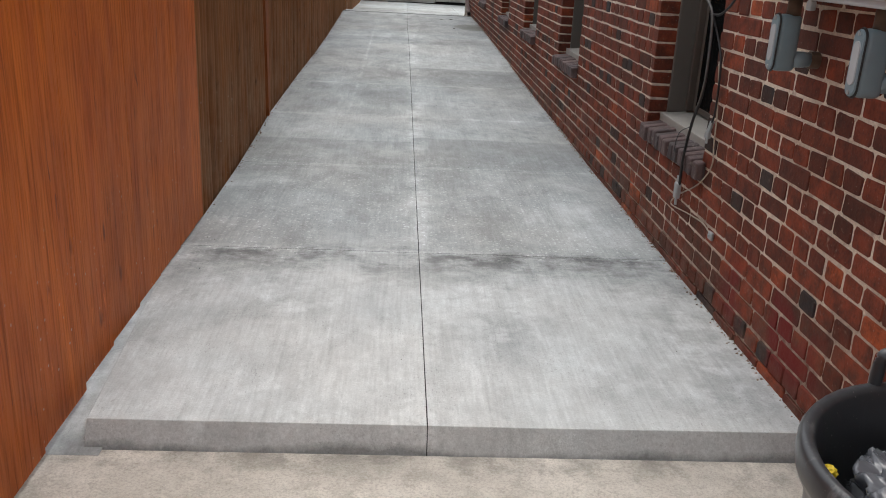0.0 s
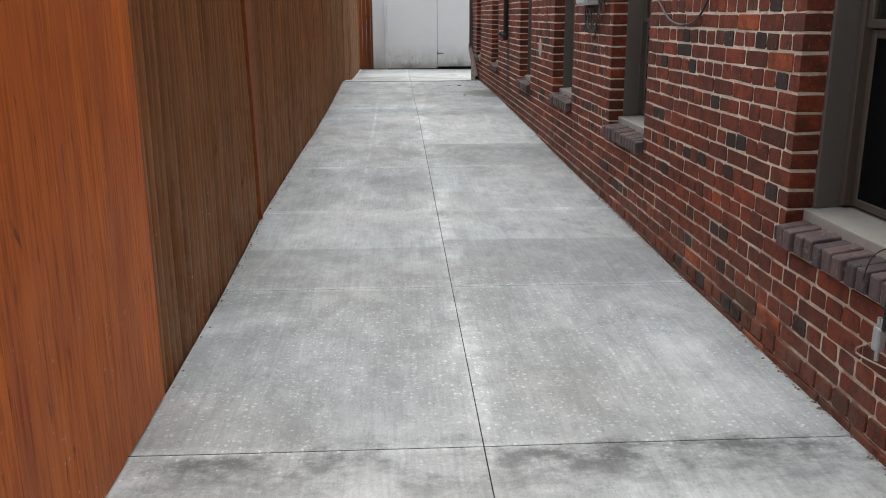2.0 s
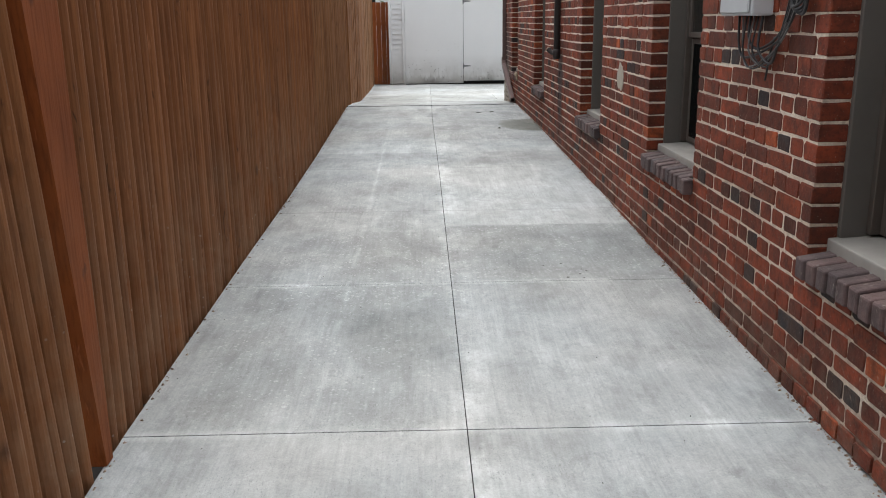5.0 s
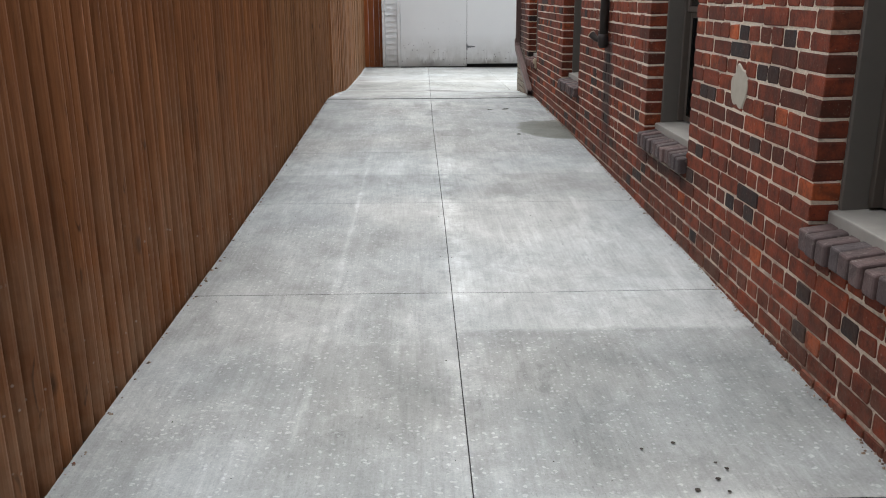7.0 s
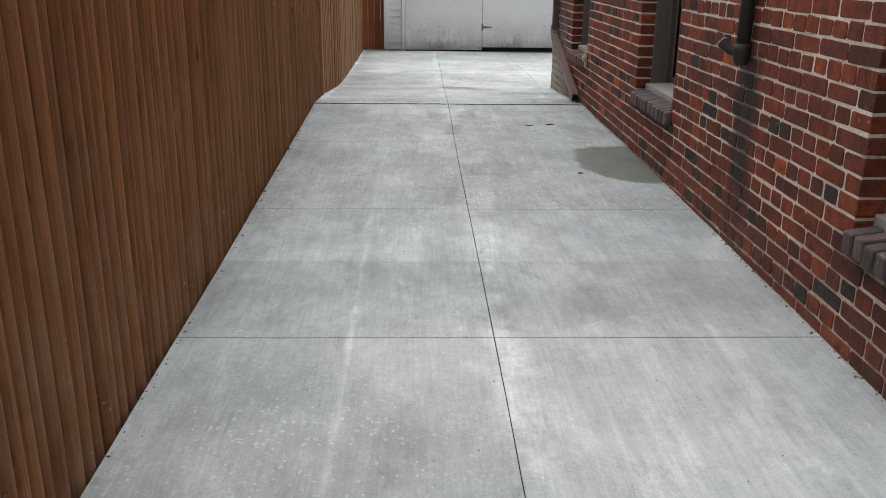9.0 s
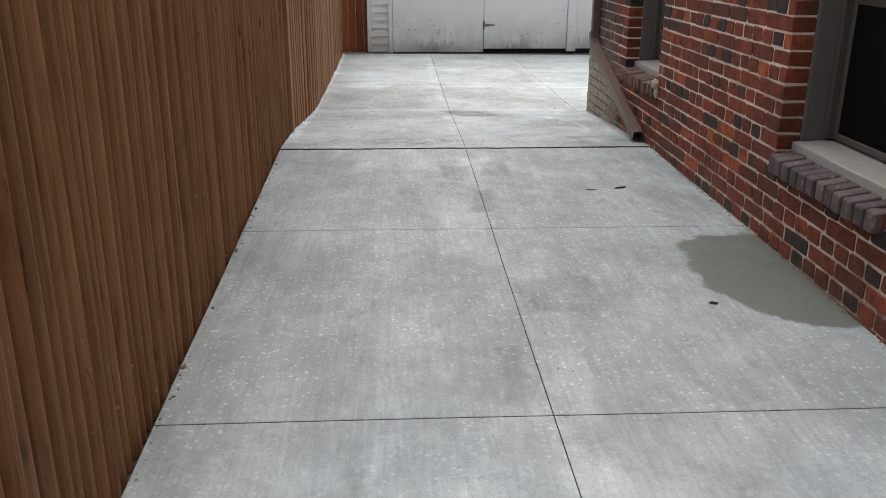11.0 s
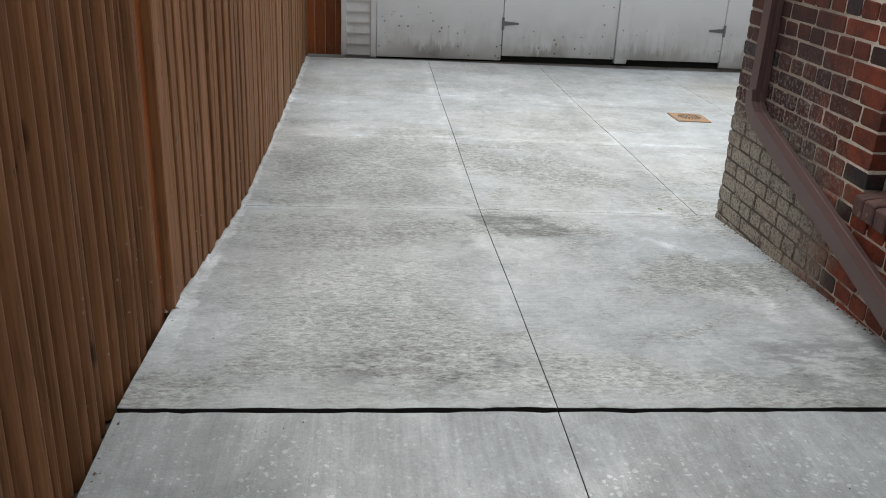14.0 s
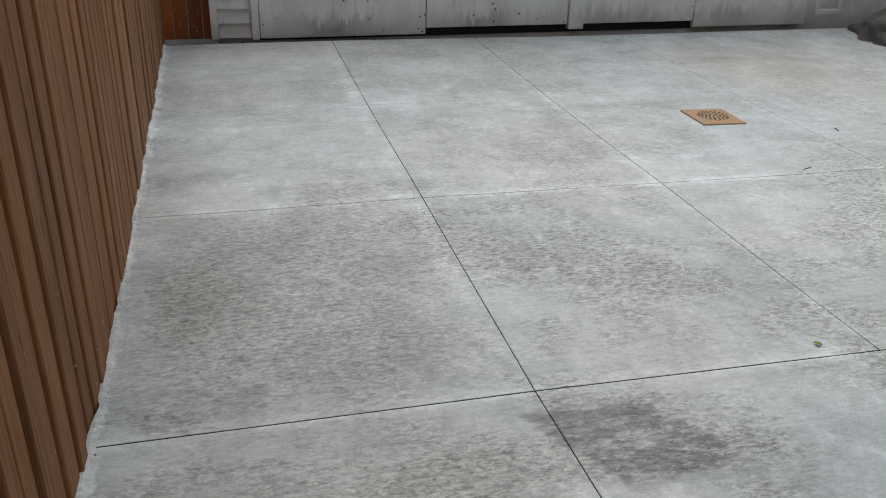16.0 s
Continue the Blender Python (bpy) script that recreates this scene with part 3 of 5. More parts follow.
def wood_material(name, a, b, dark, splash_bounce=0.35, gloss=0.65, figure=0.75, spread=0.3):
    k = Nodes(name, gloss).dull(0.2)
    r = k.random()
    off = k.n("ShaderNodeCombineXYZ")
    k.put(off.inputs[0], k.math("MULTIPLY", r, 37.0))
    k.put(off.inputs[2], k.math("MULTIPLY", r, 11.0))
    add = k.n("ShaderNodeVectorMath", operation="ADD")
    k.put(add.inputs[0], k.pos)
    k.put(add.inputs[1], off.outputs[0])
    vec = add.outputs[0]
    grain = k.noise(95, 5, 0.6, k.scale(vec, (1, 1, 0.045)), 0.3)
    wide = k.noise(8, 4, 0.6, k.scale(vec, (1, 1, 0.16)), 0.6)
    c = k.mix(k.remap(wide, 0.25, 0.75, 0.0, 1.0), a, b)
    c = k.mix(k.remap(grain, 0.47, 0.72, 0.0, figure * 0.7), c, dark)
    # knots and short dark checks
    knot = k.remap(k.voronoi(6.5, k.scale(vec, (1, 1, 0.45))), 0.06, 0.13, 0.9, 0.0)
    knot = k.math("MULTIPLY", knot, k.remap(k.noise(2.3, 2, 0.5, vec), 0.45, 0.51, 0.0, 1.0))
    c = k.mix(knot, c, dark)
    check = k.remap(k.noise(30, 3, 0.6, k.scale(vec, (1, 1, 0.22)), 0.8), 0.64, 0.70, 0.0, 0.75)
    c = k.mix(k.math("MULTIPLY", check, k.remap(k.noise(1.6, 3, 0.5, vec), 0.46, 0.58, 0.0, 1.0)), c, dark)
    blotch = k.noise(2.2, 5, 0.65, k.scale(k.pos, (1, 1, 0.5)))
    c = k.mix(k.remap(blotch, 0.50, 0.72, 0.0, 0.3), c, dark)
    # scuffs where the stain is rubbed thin
    rub = k.math("MULTIPLY", k.remap(k.noise(45, 4, 0.65, k.scale(k.pos, (1, 1, 0.10))), 0.63, 0.70, 0.0, 0.6), k.remap(k.noise(2.7, 4), 0.52, 0.62, 0.0, 1.0))
    c = k.mix(rub, c, tuple(min(1.0, 1.5 * q + 0.05) for q in a))
    tone = k.remap(r, 0.0, 1.0, 1.0 - spread, 1.0 + spread * 0.9)
    comb = k.n("ShaderNodeCombineColor")
    for i in range(3):
        k.put(comb.inputs[i], tone)
    c = k.mix(1.0, c, comb.outputs[0], "MULTIPLY")
    # pale cement splashes and weathering near the ground, with painted bounce from the concrete
    z = k.xyz()[2]
    grey = k.math("MULTIPLY", k.remap(z, 0.1, 1.2, splash_bounce, 0.0), k.remap(k.noise(3.0, 5, 0.7), 0.36, 0.65, 0.0, 1.0))
    c = k.mix(grey, c, (0.31, 0.20, 0.125))
    size = k.math("ADD", k.voronoi(26), k.math("MULTIPLY", k.noise(60, 3), 0.18))
    dots = k.math("MULTIPLY", k.remap(size, 0.17, 0.23, 1.0, 0.0), k.math("MULTIPLY", k.remap(k.noise(4, 4, 0.6), 0.50, 0.58, 0.0, 1.0), k.remap(z, 0.12, 0.7, 0.9, 0.05)))
    c = k.mix(dots, c, (0.46, 0.42, 0.37))
    return k.done(c, k.remap(grain, 0.3, 0.7, gloss - 0.1, gloss + 0.15), grain, 0.3, 0.003)


def white_paint(name, dirt=1.0):
    k = Nodes(name, 0.55)
    x, y, z = k.xyz()
    big = k.noise(1.3, 4)
    c = k.mix(big, (0.72, 0.735, 0.74), (0.80, 0.81, 0.81))
    streak = k.noise(26, 5, 0.7, k.scale(k.pos, (1, 1, 0.16)))
    low = k.remap(z, 0.02, 0.20, 1.0, 0.0)
    d = k.math("MULTIPLY", k.remap(k.math("ADD", streak, k.math("MULTIPLY", low, 0.36)), 0.50, 0.68, 0.0, dirt), k.remap(z, 0.05, 0.4, 1.0, 0.0))
    d = k.math("MULTIPLY", d, k.remap(k.noise(1.9, 3), 0.4, 0.6, 0.25, 1.0))
    c = k.mix(d, c, (0.10, 0.09, 0.08))
    haze = k.math("MULTIPLY", k.remap(z, 0.0, 0.6, 0.9, 0.0), k.remap(k.noise(4, 5), 0.3, 0.6, 0.35, 1.0))
    c = k.mix(haze, c, (0.44, 0.435, 0.405))
    chip = k.math("MULTIPLY", k.remap(k.voronoi(14), 0.08, 0.15, 1.0, 0.0), k.math("MULTIPLY", k.remap(k.noise(2.5, 3), 0.45, 0.56, 0.0, 1.0), k.remap(z, 0.3, 0.9, 1.0, 0.0)))
    c = k.mix(chip, c, (0.07, 0.065, 0.06))
    return k.done(c, bump=k.noise(40, 3, 0.6, k.scale(k.pos, (1, 1, 0.2))), strength=0.15, dist=0.003)


def glass_material():
    k = Nodes("window_glass", 0.04)
    k.p.inputs["Transmission Weight"].default_value = 1.0
    k.p.inputs["IOR"].default_value = 1.45
    return k.done((0.75, 0.78, 0.78))


M_BRICK = brick_material()
M_BRICK_DARK = brick_material("burnt_brick", True)
M_MORTAR = mortar_material()
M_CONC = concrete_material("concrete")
M_ORANGE = wood_material("orange_stained_boards", (0.62, 0.152, 0.009), (0.37, 0.072, 0.006), (0.11, 0.022, 0.006), splash_bounce=0.15, gloss=0.5, figure=0.9, spread=0.1)
M_PICKET = wood_material("brown_stained_pickets", (0.29, 0.122, 0.045), (0.20, 0.080, 0.030), (0.075, 0.030, 0.013), splash_bounce=0.7, figure=0.7, spread=0.16)
M_PICKET_MID = wood_material("red_brown_pickets", (0.30, 0.124, 0.047), (0.20, 0.078, 0.030), (0.050, 0.020, 0.010), splash_bounce=0.6, figure=0.7, spread=0.18)
M_PICKET2 = wood_material("weathered_pickets", (0.31, 0.148, 0.064), (0.205, 0.093, 0.040), (0.050, 0.022, 0.011), splash_bounce=0.05, figure=0.7, spread=0.2)
M_BOARD = wood_material("brown_boards", (0.34, 0.158, 0.066), (0.235, 0.102, 0.042), (0.06, 0.03, 0.016), splash_bounce=0.15, spread=0.22)
# paler tan for the far boards, their grazing sheen put into the colour
M_TAN_SHEEN = wood_material("sheen_tan_boards", (0.36, 0.185, 0.088), (0.25, 0.12, 0.056), (0.06, 0.03, 0.018), splash_bounce=0.2, spread=0.2)
M_GATE = wood_material("red_brown_boards", (0.36, 0.11, 0.03), (0.24, 0.066, 0.02), (0.10, 0.03, 0.012), splash_bounce=0.1)
M_WHITE = white_paint("white_paint")
M_SIDING = white_paint("white_siding", 0.4)
M_FRAME = plain("taupe_paint", (0.12, 0.11, 0.096), 0.5, 0, 0.08, 20)
M_SASH = plain("brown_sash", (0.085, 0.07, 0.058), 0.5, 0, 0.1, 30)
M_SUBSILL = plain("grey_sill_paint", (0.33, 0.315, 0.285), 0.6, 0, 0.15, 18)
M_GLASS = glass_material()
# near-black in place of missing light: rooms, garage inside, grate holes, far panes
M_DARK = plain("unlit_black", (0.012, 0.013, 0.012), 0.95)
M_JOINT = plain("joint_dirt", (0.016, 0.015, 0.014), 0.95, 0, 0.3, 20)
M_SOIL = plain("soil", (0.05, 0.045, 0.04), 0.95, 0, 0.4, 12, 0.5)
M_SPOUT = plain("brown_metal", (0.105, 0.062, 0.055), 0.42, 0.0, 0.12, 14)
M_IRON = plain("dark_iron", (0.03, 0.024, 0.022), 0.6, 0.3, 0.3, 25)
M_GALV = plain("galvanised", (0.42, 0.45, 0.46), 0.42, 0.55, 0.15, 18)
M_HINGE = plain("dull_zinc", (0.16, 0.17, 0.175), 0.5, 0.3, 0.3, 40)
M_GREYBOX = plain("grey_enamel", (0.21, 0.285, 0.32), 0.38, 0.0, 0.12, 14)
M_CABLE = plain("black_cable", (0.012, 0.012, 0.013), 0.5)
M_CABLE_GREY = plain("grey_cable", (0.11, 0.105, 0.1), 0.5)
M_CABLE_PALE = plain("pale_wire", (0.42, 0.36, 0.28), 0.5)
k = Nodes("black_plastic", 0.35)
scuff = k.math("MULTIPLY", k.remap(k.noise(22, 6, 0.72, k.scale(k.pos, (1, 1, 0.12))), 0.54, 0.66, 0.0, 1.0), k.remap(k.noise(5, 3), 0.42, 0.58, 0.15, 1.0))
fleck = k.remap(k.noise(150, 2), 0.71, 0.74, 0.0, 0.8)
M_PLASTIC = k.done(k.mix(fleck, k.mix(scuff, (0.040, 0.043, 0.047), (0.13, 0.13, 0.13)), (0.30, 0.29, 0.27)), k.remap(scuff, 0.0, 1.0, 0.30, 0.6), k.noise(40, 4), 0.08, 0.003)
M_RUST = Nodes("rusty_iron", 0.85)
rust = M_RUST.mix(M_RUST.remap(M_RUST.noise(14, 5, 0.65), 0.4, 0.6, 0.0, 1.0), (0.48, 0.28, 0.14), (0.36, 0.29, 0.21))
M_RUST = M_RUST.done(M_RUST.mix(M_RUST.remap(M_RUST.noise(90, 4), 0.45, 0.7, 0.0, 0.6), rust, (0.22, 0.12, 0.06)), None, M_RUST.noise(120, 3), 0.4, 0.003)

# ---------------- ground ----------------
PROFILE = [(-60, -0.008), (2.1, -0.008), (3.7, -0.004), (5.25, 0.004), (6.8, 0.03), (9.9, 0.082), (12.0, 0.128), (14.6, 0.172), (16.1, 0.181), (16.9, 0.145), (18.0, 0.072), (19.3, 0.050), (20.8, 0.016), (22.5, 0.009), (80, 0.009)]
CRACK = 16.1


def height(x, y):
    """The ground's height on the drive and in the yard."""
    z = float(np.interp(y, [p[0] for p in PROFILE], [p[1] for p in PROFILE]))
    if y > 16.6:
        k = min(1.0, (y - 16.6) / 1.4)
        z -= k * 0.010 * max(0.0, min(2.0, x - 0.1))
    return z


def fence_x(y):
    return float(np.interp(y, [-5, 4.07, 4.08, 5.0, 6.0, 6.7, 8.0, 9.5, 10.5, 12.0, 13.0, 14.5, 16.1, 16.75, 16.76, 17.6, 18.3, 22.7], [-0.925, -0.935, -0.985, -0.998, -1.024, -1.046, -1.052, -1.048, -1.041, -1.041, -1.056, -1.075, -1.105, -1.105, -1.08, -1.05, -1.032, -1.062]))


def drive_edge(y):
    """Where the drive's concrete stops at the fence."""
    return -0.96 if y < 4.07 else fence_x(y) + 0.040


def slab(parent, x0, x1, y0, y1, lift0=0.0, deep=0.05, ragged=0):
    """One pour of concrete with eased edges, following the ground. x0, x1: its sides, as functions of y."""
    wide = x1(y0) - x0(y0)
    ex, ey = 0.0014 / wide, 0.0021 if y0 < 18.5 else 0.0015
    nx, ny = max(2, int(wide / (0.04 if ragged else 0.3))), max(4, int((y1 - y0) / 0.2))
    us = [ex, 2.2 * ex] + [i / nx for i in range(1, nx)] + [1 - 2.2 * ex, 1 - ex]
    ys = [y0 + ey] + [y0 + ey * 1.8] + [y0 + (y1 - y0) * i / ny for i in range(1, ny)] + [y1 - ey * 1.8, y1 - ey]
    bm = B()
    grid = []
    for i, u in enumerate(us):
        row = []
        for j, y in enumerate(ys):
            x = x0(y) + u * (x1(y) - x0(y))
            z = height(x, y) + 0.004 * (noise.noise((x * 1.3, y * 1.3, 3.0)))
            z += lift0 * max(0.0, 1 - (y - y0) / 0.8)
            if i in (0, len(us) - 1) or j in (0, len(ys) - 1):
                z -= 0.0015
            yy = y
            if ragged and (j < 2 if ragged > 0 else j > len(ys) - 3):
                yy += 0.007 * noise.noise((x * 7, 1.7 * ragged, 0)) + 0.004 * noise.noise((x * 21, 2.9 * ragged, 0))
                z -= 0.004 * abs(noise.noise((x * 15, 5.0, 0)))
            row.append(bm.verts.new((x, yy, z)))
        grid.append(row)
    for i in range(len(us) - 1):
        for j in range(len(ys) - 1):
            bm.faces.new((grid[i][j], grid[i + 1][j], grid[i + 1][j + 1], grid[i][j + 1]))
    rim = [g[0] for g in grid] + grid[-1][1:] + [g[-1] for g in grid[-2::-1]] + grid[0][-2:0:-1]
    low = [bm.verts.new((v.co.x, v.co.y, v.co.z - deep)) for v in rim]
    if deep > 0.1:
        for v in low[:len(us)]:
            v.co.y -= 0.075
    for a in range(len(rim)):
        b = (a + 1) % len(rim)
        f = bm.faces.new((rim[a], low[a], low[b], rim[b]))
        clean = deep > 0.1 and (a < len(us) - 1 or (x0(y0) > -0.9 and x0(y0) < -0.8 and a >= len(us) + len(ys) + len(us) - 3))
        f.material_index = 0 if clean else 1
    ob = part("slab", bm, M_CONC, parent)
    ob.data.materials.append(M_JOINT)
    return ob


ground = obj("ground", box(B(), -120, -120, -0.6, 120, 120, -0.125), M_SOIL)
tagged(ground, "bare dark earth under and around the concrete", "ground", kind="structure")
# earth close under the slabs
bm = B()
for k in range(52):
    y0, y1 = 3.67 + k * 0.36, 3.67 + (k + 1) * 0.36
    vs = [bm.verts.new((x, y, height(x, y) - 0.035)) for x, y in ((-1.3, y0), (7.0, y0), (7.0, y1), (-1.3, y1))]
    bm.faces.new(vs)
bed = obj("soil_bed", bm, M_SOIL)
tagged(bed, "dark earth showing in the joints between slabs", "ground", kind="structure")

drive = thing("driveway", "pale grey broom-finished concrete driveway with sawn joints and stains", "driveway", kind="structure")
ROWS_Y = [2.184, 3.68, 5.24, 6.80, 8.33, 9.88, 11.40, 12.93, 14.53, 16.1]


def middle(y):
    """The long joint wanders a little."""
    return float(np.interp(y, [2, 6.8, 11, 14, 16.1, 18.0, 22.5], [0.112, 0.106, 0.10, 0.082, 0.085, 0.098, 0.115]))


def line(x):
    return lambda y: x


for a, b in zip(ROWS_Y, ROWS_Y[1:]):
    first = a < 2.3
    west = (lambda y: -0.85 - 0.12 * (y - 2.15) / 1.53) if first else drive_edge
    rag = -1 if b > 16 else 0
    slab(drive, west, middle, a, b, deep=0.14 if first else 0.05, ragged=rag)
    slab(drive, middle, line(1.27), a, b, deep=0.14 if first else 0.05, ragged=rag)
YARD_Y = [16.109, 18.02, 19.42, 20.84, 22.44]
YARD_X = [lambda y: drive_edge(y) if y < 16.76 else fence_x(y) + 0.02, middle, line(1.17), line(2.33), line(3.5), line(4.7), line(6.0)]
for j, (a, b) in enumerate(zip(YARD_Y, YARD_Y[1:])):
    for i, (c, d) in enumerate(zip(YARD_X, YARD_X[1:])):
        if j == 0 and i > 1:
            continue
        slab(drive, c, line(1.27) if j == 0 and i == 1 else d, a, b, 0.006 if j == 0 else 0.0, ragged=1 if j == 0 else 0)
walkway = thing("walkway", "older tan-grey concrete sidewalk below the driveway's edge", "sidewalk", kind="structure")
bm = box(B(), -3.0, -6.0, -0.2, 3.5, 2.140, -0.079)
r = box(B(), -1.3, 2.110, -0.2, -0.8, 3.67, -0.077)
for v in r.verts:
    if v.co.z > -0.1:
        v.co.z = -0.010 if v.co.y > 3 else -0.0785
part("verge", r, M_CONC, walkway)
M_WALK = old_concrete()
part("slab", bm, M_WALK, walkway)

# ---------------- brick house wall ----------------
WX = 1.255
Y0, Y1 = -2.0, 18.0
TOP = 2.7
COURSE, STEP = 0.0681, 0.2175
ZB = -0.1035
WINDOWS = [(3.43, 4.29), (6.16, 6.99), (8.26, 9.13), (10.48, 11.31), (13.46, 14.31), (16.06, 16.84)]
SILLS = [0.55, 0.575, 0.59, 0.565, 0.585, 0.598]
W_BOT, W_TOP = 0.52, 1.98
wall = thing("wall_east", "red and dark brown brick house wall with pale mortar", "wall", kind="structure")

# mortar core
bm = B()
edge = Y0
for a, b in WINDOWS:
    box(bm, WX - 0.0005, edge, ZB - 0.2, WX + 0.34, a - 0.006, TOP)
    box(bm, WX - 0.0005, a - 0.006, ZB - 0.2, WX + 0.34, b + 0.006, W_BOT - 0.06)
    box(bm, WX - 0.0005, a - 0.006, W_TOP, WX + 0.34, b + 0.006, TOP)
    edge = b + 0.006
box(bm, WX - 0.0005, edge, ZB - 0.2, WX + 0.34, Y1 - 0.009, TOP)
box(bm, WX + 0.34, Y1 - 0.34, ZB - 0.2, 7.5, Y1 - 0.009, TOP)
part("mortar", bm, M_MORTAR, wall, "pale sandy mortar")
bm = B()
box(bm, WX + 0.345, Y0, ZB - 0.2, 7.5, Y0 + 0.3, TOP)
box(bm, 7.2, Y0 + 0.305, ZB - 0.2, 7.5, Y1 - 0.345, TOP)
back = obj("wall_back", bm, M_MORTAR)
tagged(back, "plain rendered walls of the house away from the drive", "wall", kind="structure")
roof = obj("roof", box(B(), WX - 0.0, Y0, TOP + 0.004, 7.5, Y1, TOP + 0.15, 0.01), M_IRON)
tagged(roof, "flat dark roof of the brick house", "roof", kind="structure")


def spans(z0, z1):
    out, e = [], Y0
    for a, b in WINDOWS:
        if z1 > W_BOT and z0 < W_TOP - 0.02:
            out.append((e, a))
            e = b
    out.append((e, Y1))
    return out


rng = random.Random(7)
BRICKS = []
k = 0
z = ZB
while z < TOP - COURSE:
    header = k % 2 == 0
    pitch = STEP / 2 if header else STEP
    off = (0.027 if header else 0.0) + (STEP * 0.5 if (k // 2) % 2 and not header else 0.0)
    for a, b in spans(z, z + COURSE):
        cuts = [a] + [c for c in (off + n * pitch for n in range(math.floor((a - off) / pitch), math.ceil((b - off) / pitch) + 1)) if a + 0.05 < c < b - 0.05] + [b]
        for s, e in zip(cuts, cuts[1:]):
            s2 = s if s == a else s + 0.0042 + rng.uniform(-0.0015, 0.002)
            e2 = e if e == b else e - 0.0042 + rng.uniform(-0.002, 0.0015)
            BRICKS.append((s2, e2, z + rng.uniform(-0.002, 0.002), z + COURSE - 0.0092 + rng.uniform(-0.002, 0.002), rng.uniform(-0.0062, -0.0016), k, rng.random() < (0.13 if header else 0.025)))
    z += COURSE
    k += 1


brng = random.Random(3)


def brick_shape(s, e, z0, z1, out):
    """Vertices and faces of a worn brick: rounded corners and an uneven eased edge towards the drive."""
    c, r = 0.0026, 0.0065
    x = WX + out

    def ring(x, inset, jit):
        a, b, l, h = s + inset, e - inset, z0 + inset, z1 - inset
        pts = [(a + r, l), (b - r, l), (b, l + r), (b, h - r), (b - r, h), (a + r, h), (a, h - r), (a, l + r)]
        return [(x, y + brng.uniform(-jit, jit), z + brng.uniform(-jit, jit)) for y, z in pts]

    v = ring(x, c, 0.0026) + ring(x + 0.0032, 0.0, 0.0030) + ring(WX + 0.09, 0.0, 0.0)
    q = [(7, 6, 5, 4, 3, 2, 1, 0)]
    for i in range(8):
        j = (i + 1) % 8
        q += [(i, j, 8 + j, 8 + i), (8 + i, 8 + j, 16 + j, 16 + i)]
    return v, q


def proud(y, z0, kk):
    """The lowest courses step out a little at the street end."""
    return -0.006 if kk <= 2 and y < 9.0 else 0.0


near, rest_v, rest_f, rest_dark = [], [], [], []
for s, e, z0, z1, out, kk, burnt in BRICKS:
    out += proud(s, z0, kk)
    if 2.2 < s < 3.9 and 0.0 < z0 < 1.25:
        near.append((s, e, z0, z1, out, burnt))
        continue
    v, q = brick_shape(s, e, z0, z1, out)
    n = len(rest_v)
    rest_v += v
    rest_f += [tuple(n + i for i in f) for f in q]
    rest_dark += [1 if burnt else 0] * len(q)
me = bpy.data.meshes.new("brickwork")
me.from_pydata(rest_v, [], rest_f)
me.materials.append(M_BRICK)
me.materials.append(M_BRICK_DARK)
me.polygons.foreach_set("material_index", rest_dark)
ob = new("brickwork", me)
ob.parent = wall
tagged(ob, "weathered red bricks in alternate header and stretcher courses", kind="stuff")

M_LIGHTBOX = plain("light_grey_enamel", (0.46, 0.48, 0.49), 0.45, 0, 0.08, 10)
M_PATCH = plain("smeared_mortar", (0.40, 0.365, 0.30), 0.95, 0, 0.15, 30, 0.4)
M_FOAM = plain("cream_foam", (0.48, 0.41, 0.30), 0.8, 0, 0.15, 60, 0.3)
M_MOUND = plain("grey_dirt", (0.10, 0.095, 0.088), 0.95, 0, 0.5, 18, 0.8)
M_FOLIAGE = plain("foliage", (0.07, 0.11, 0.035), 0.7, 0, 0.4, 3)

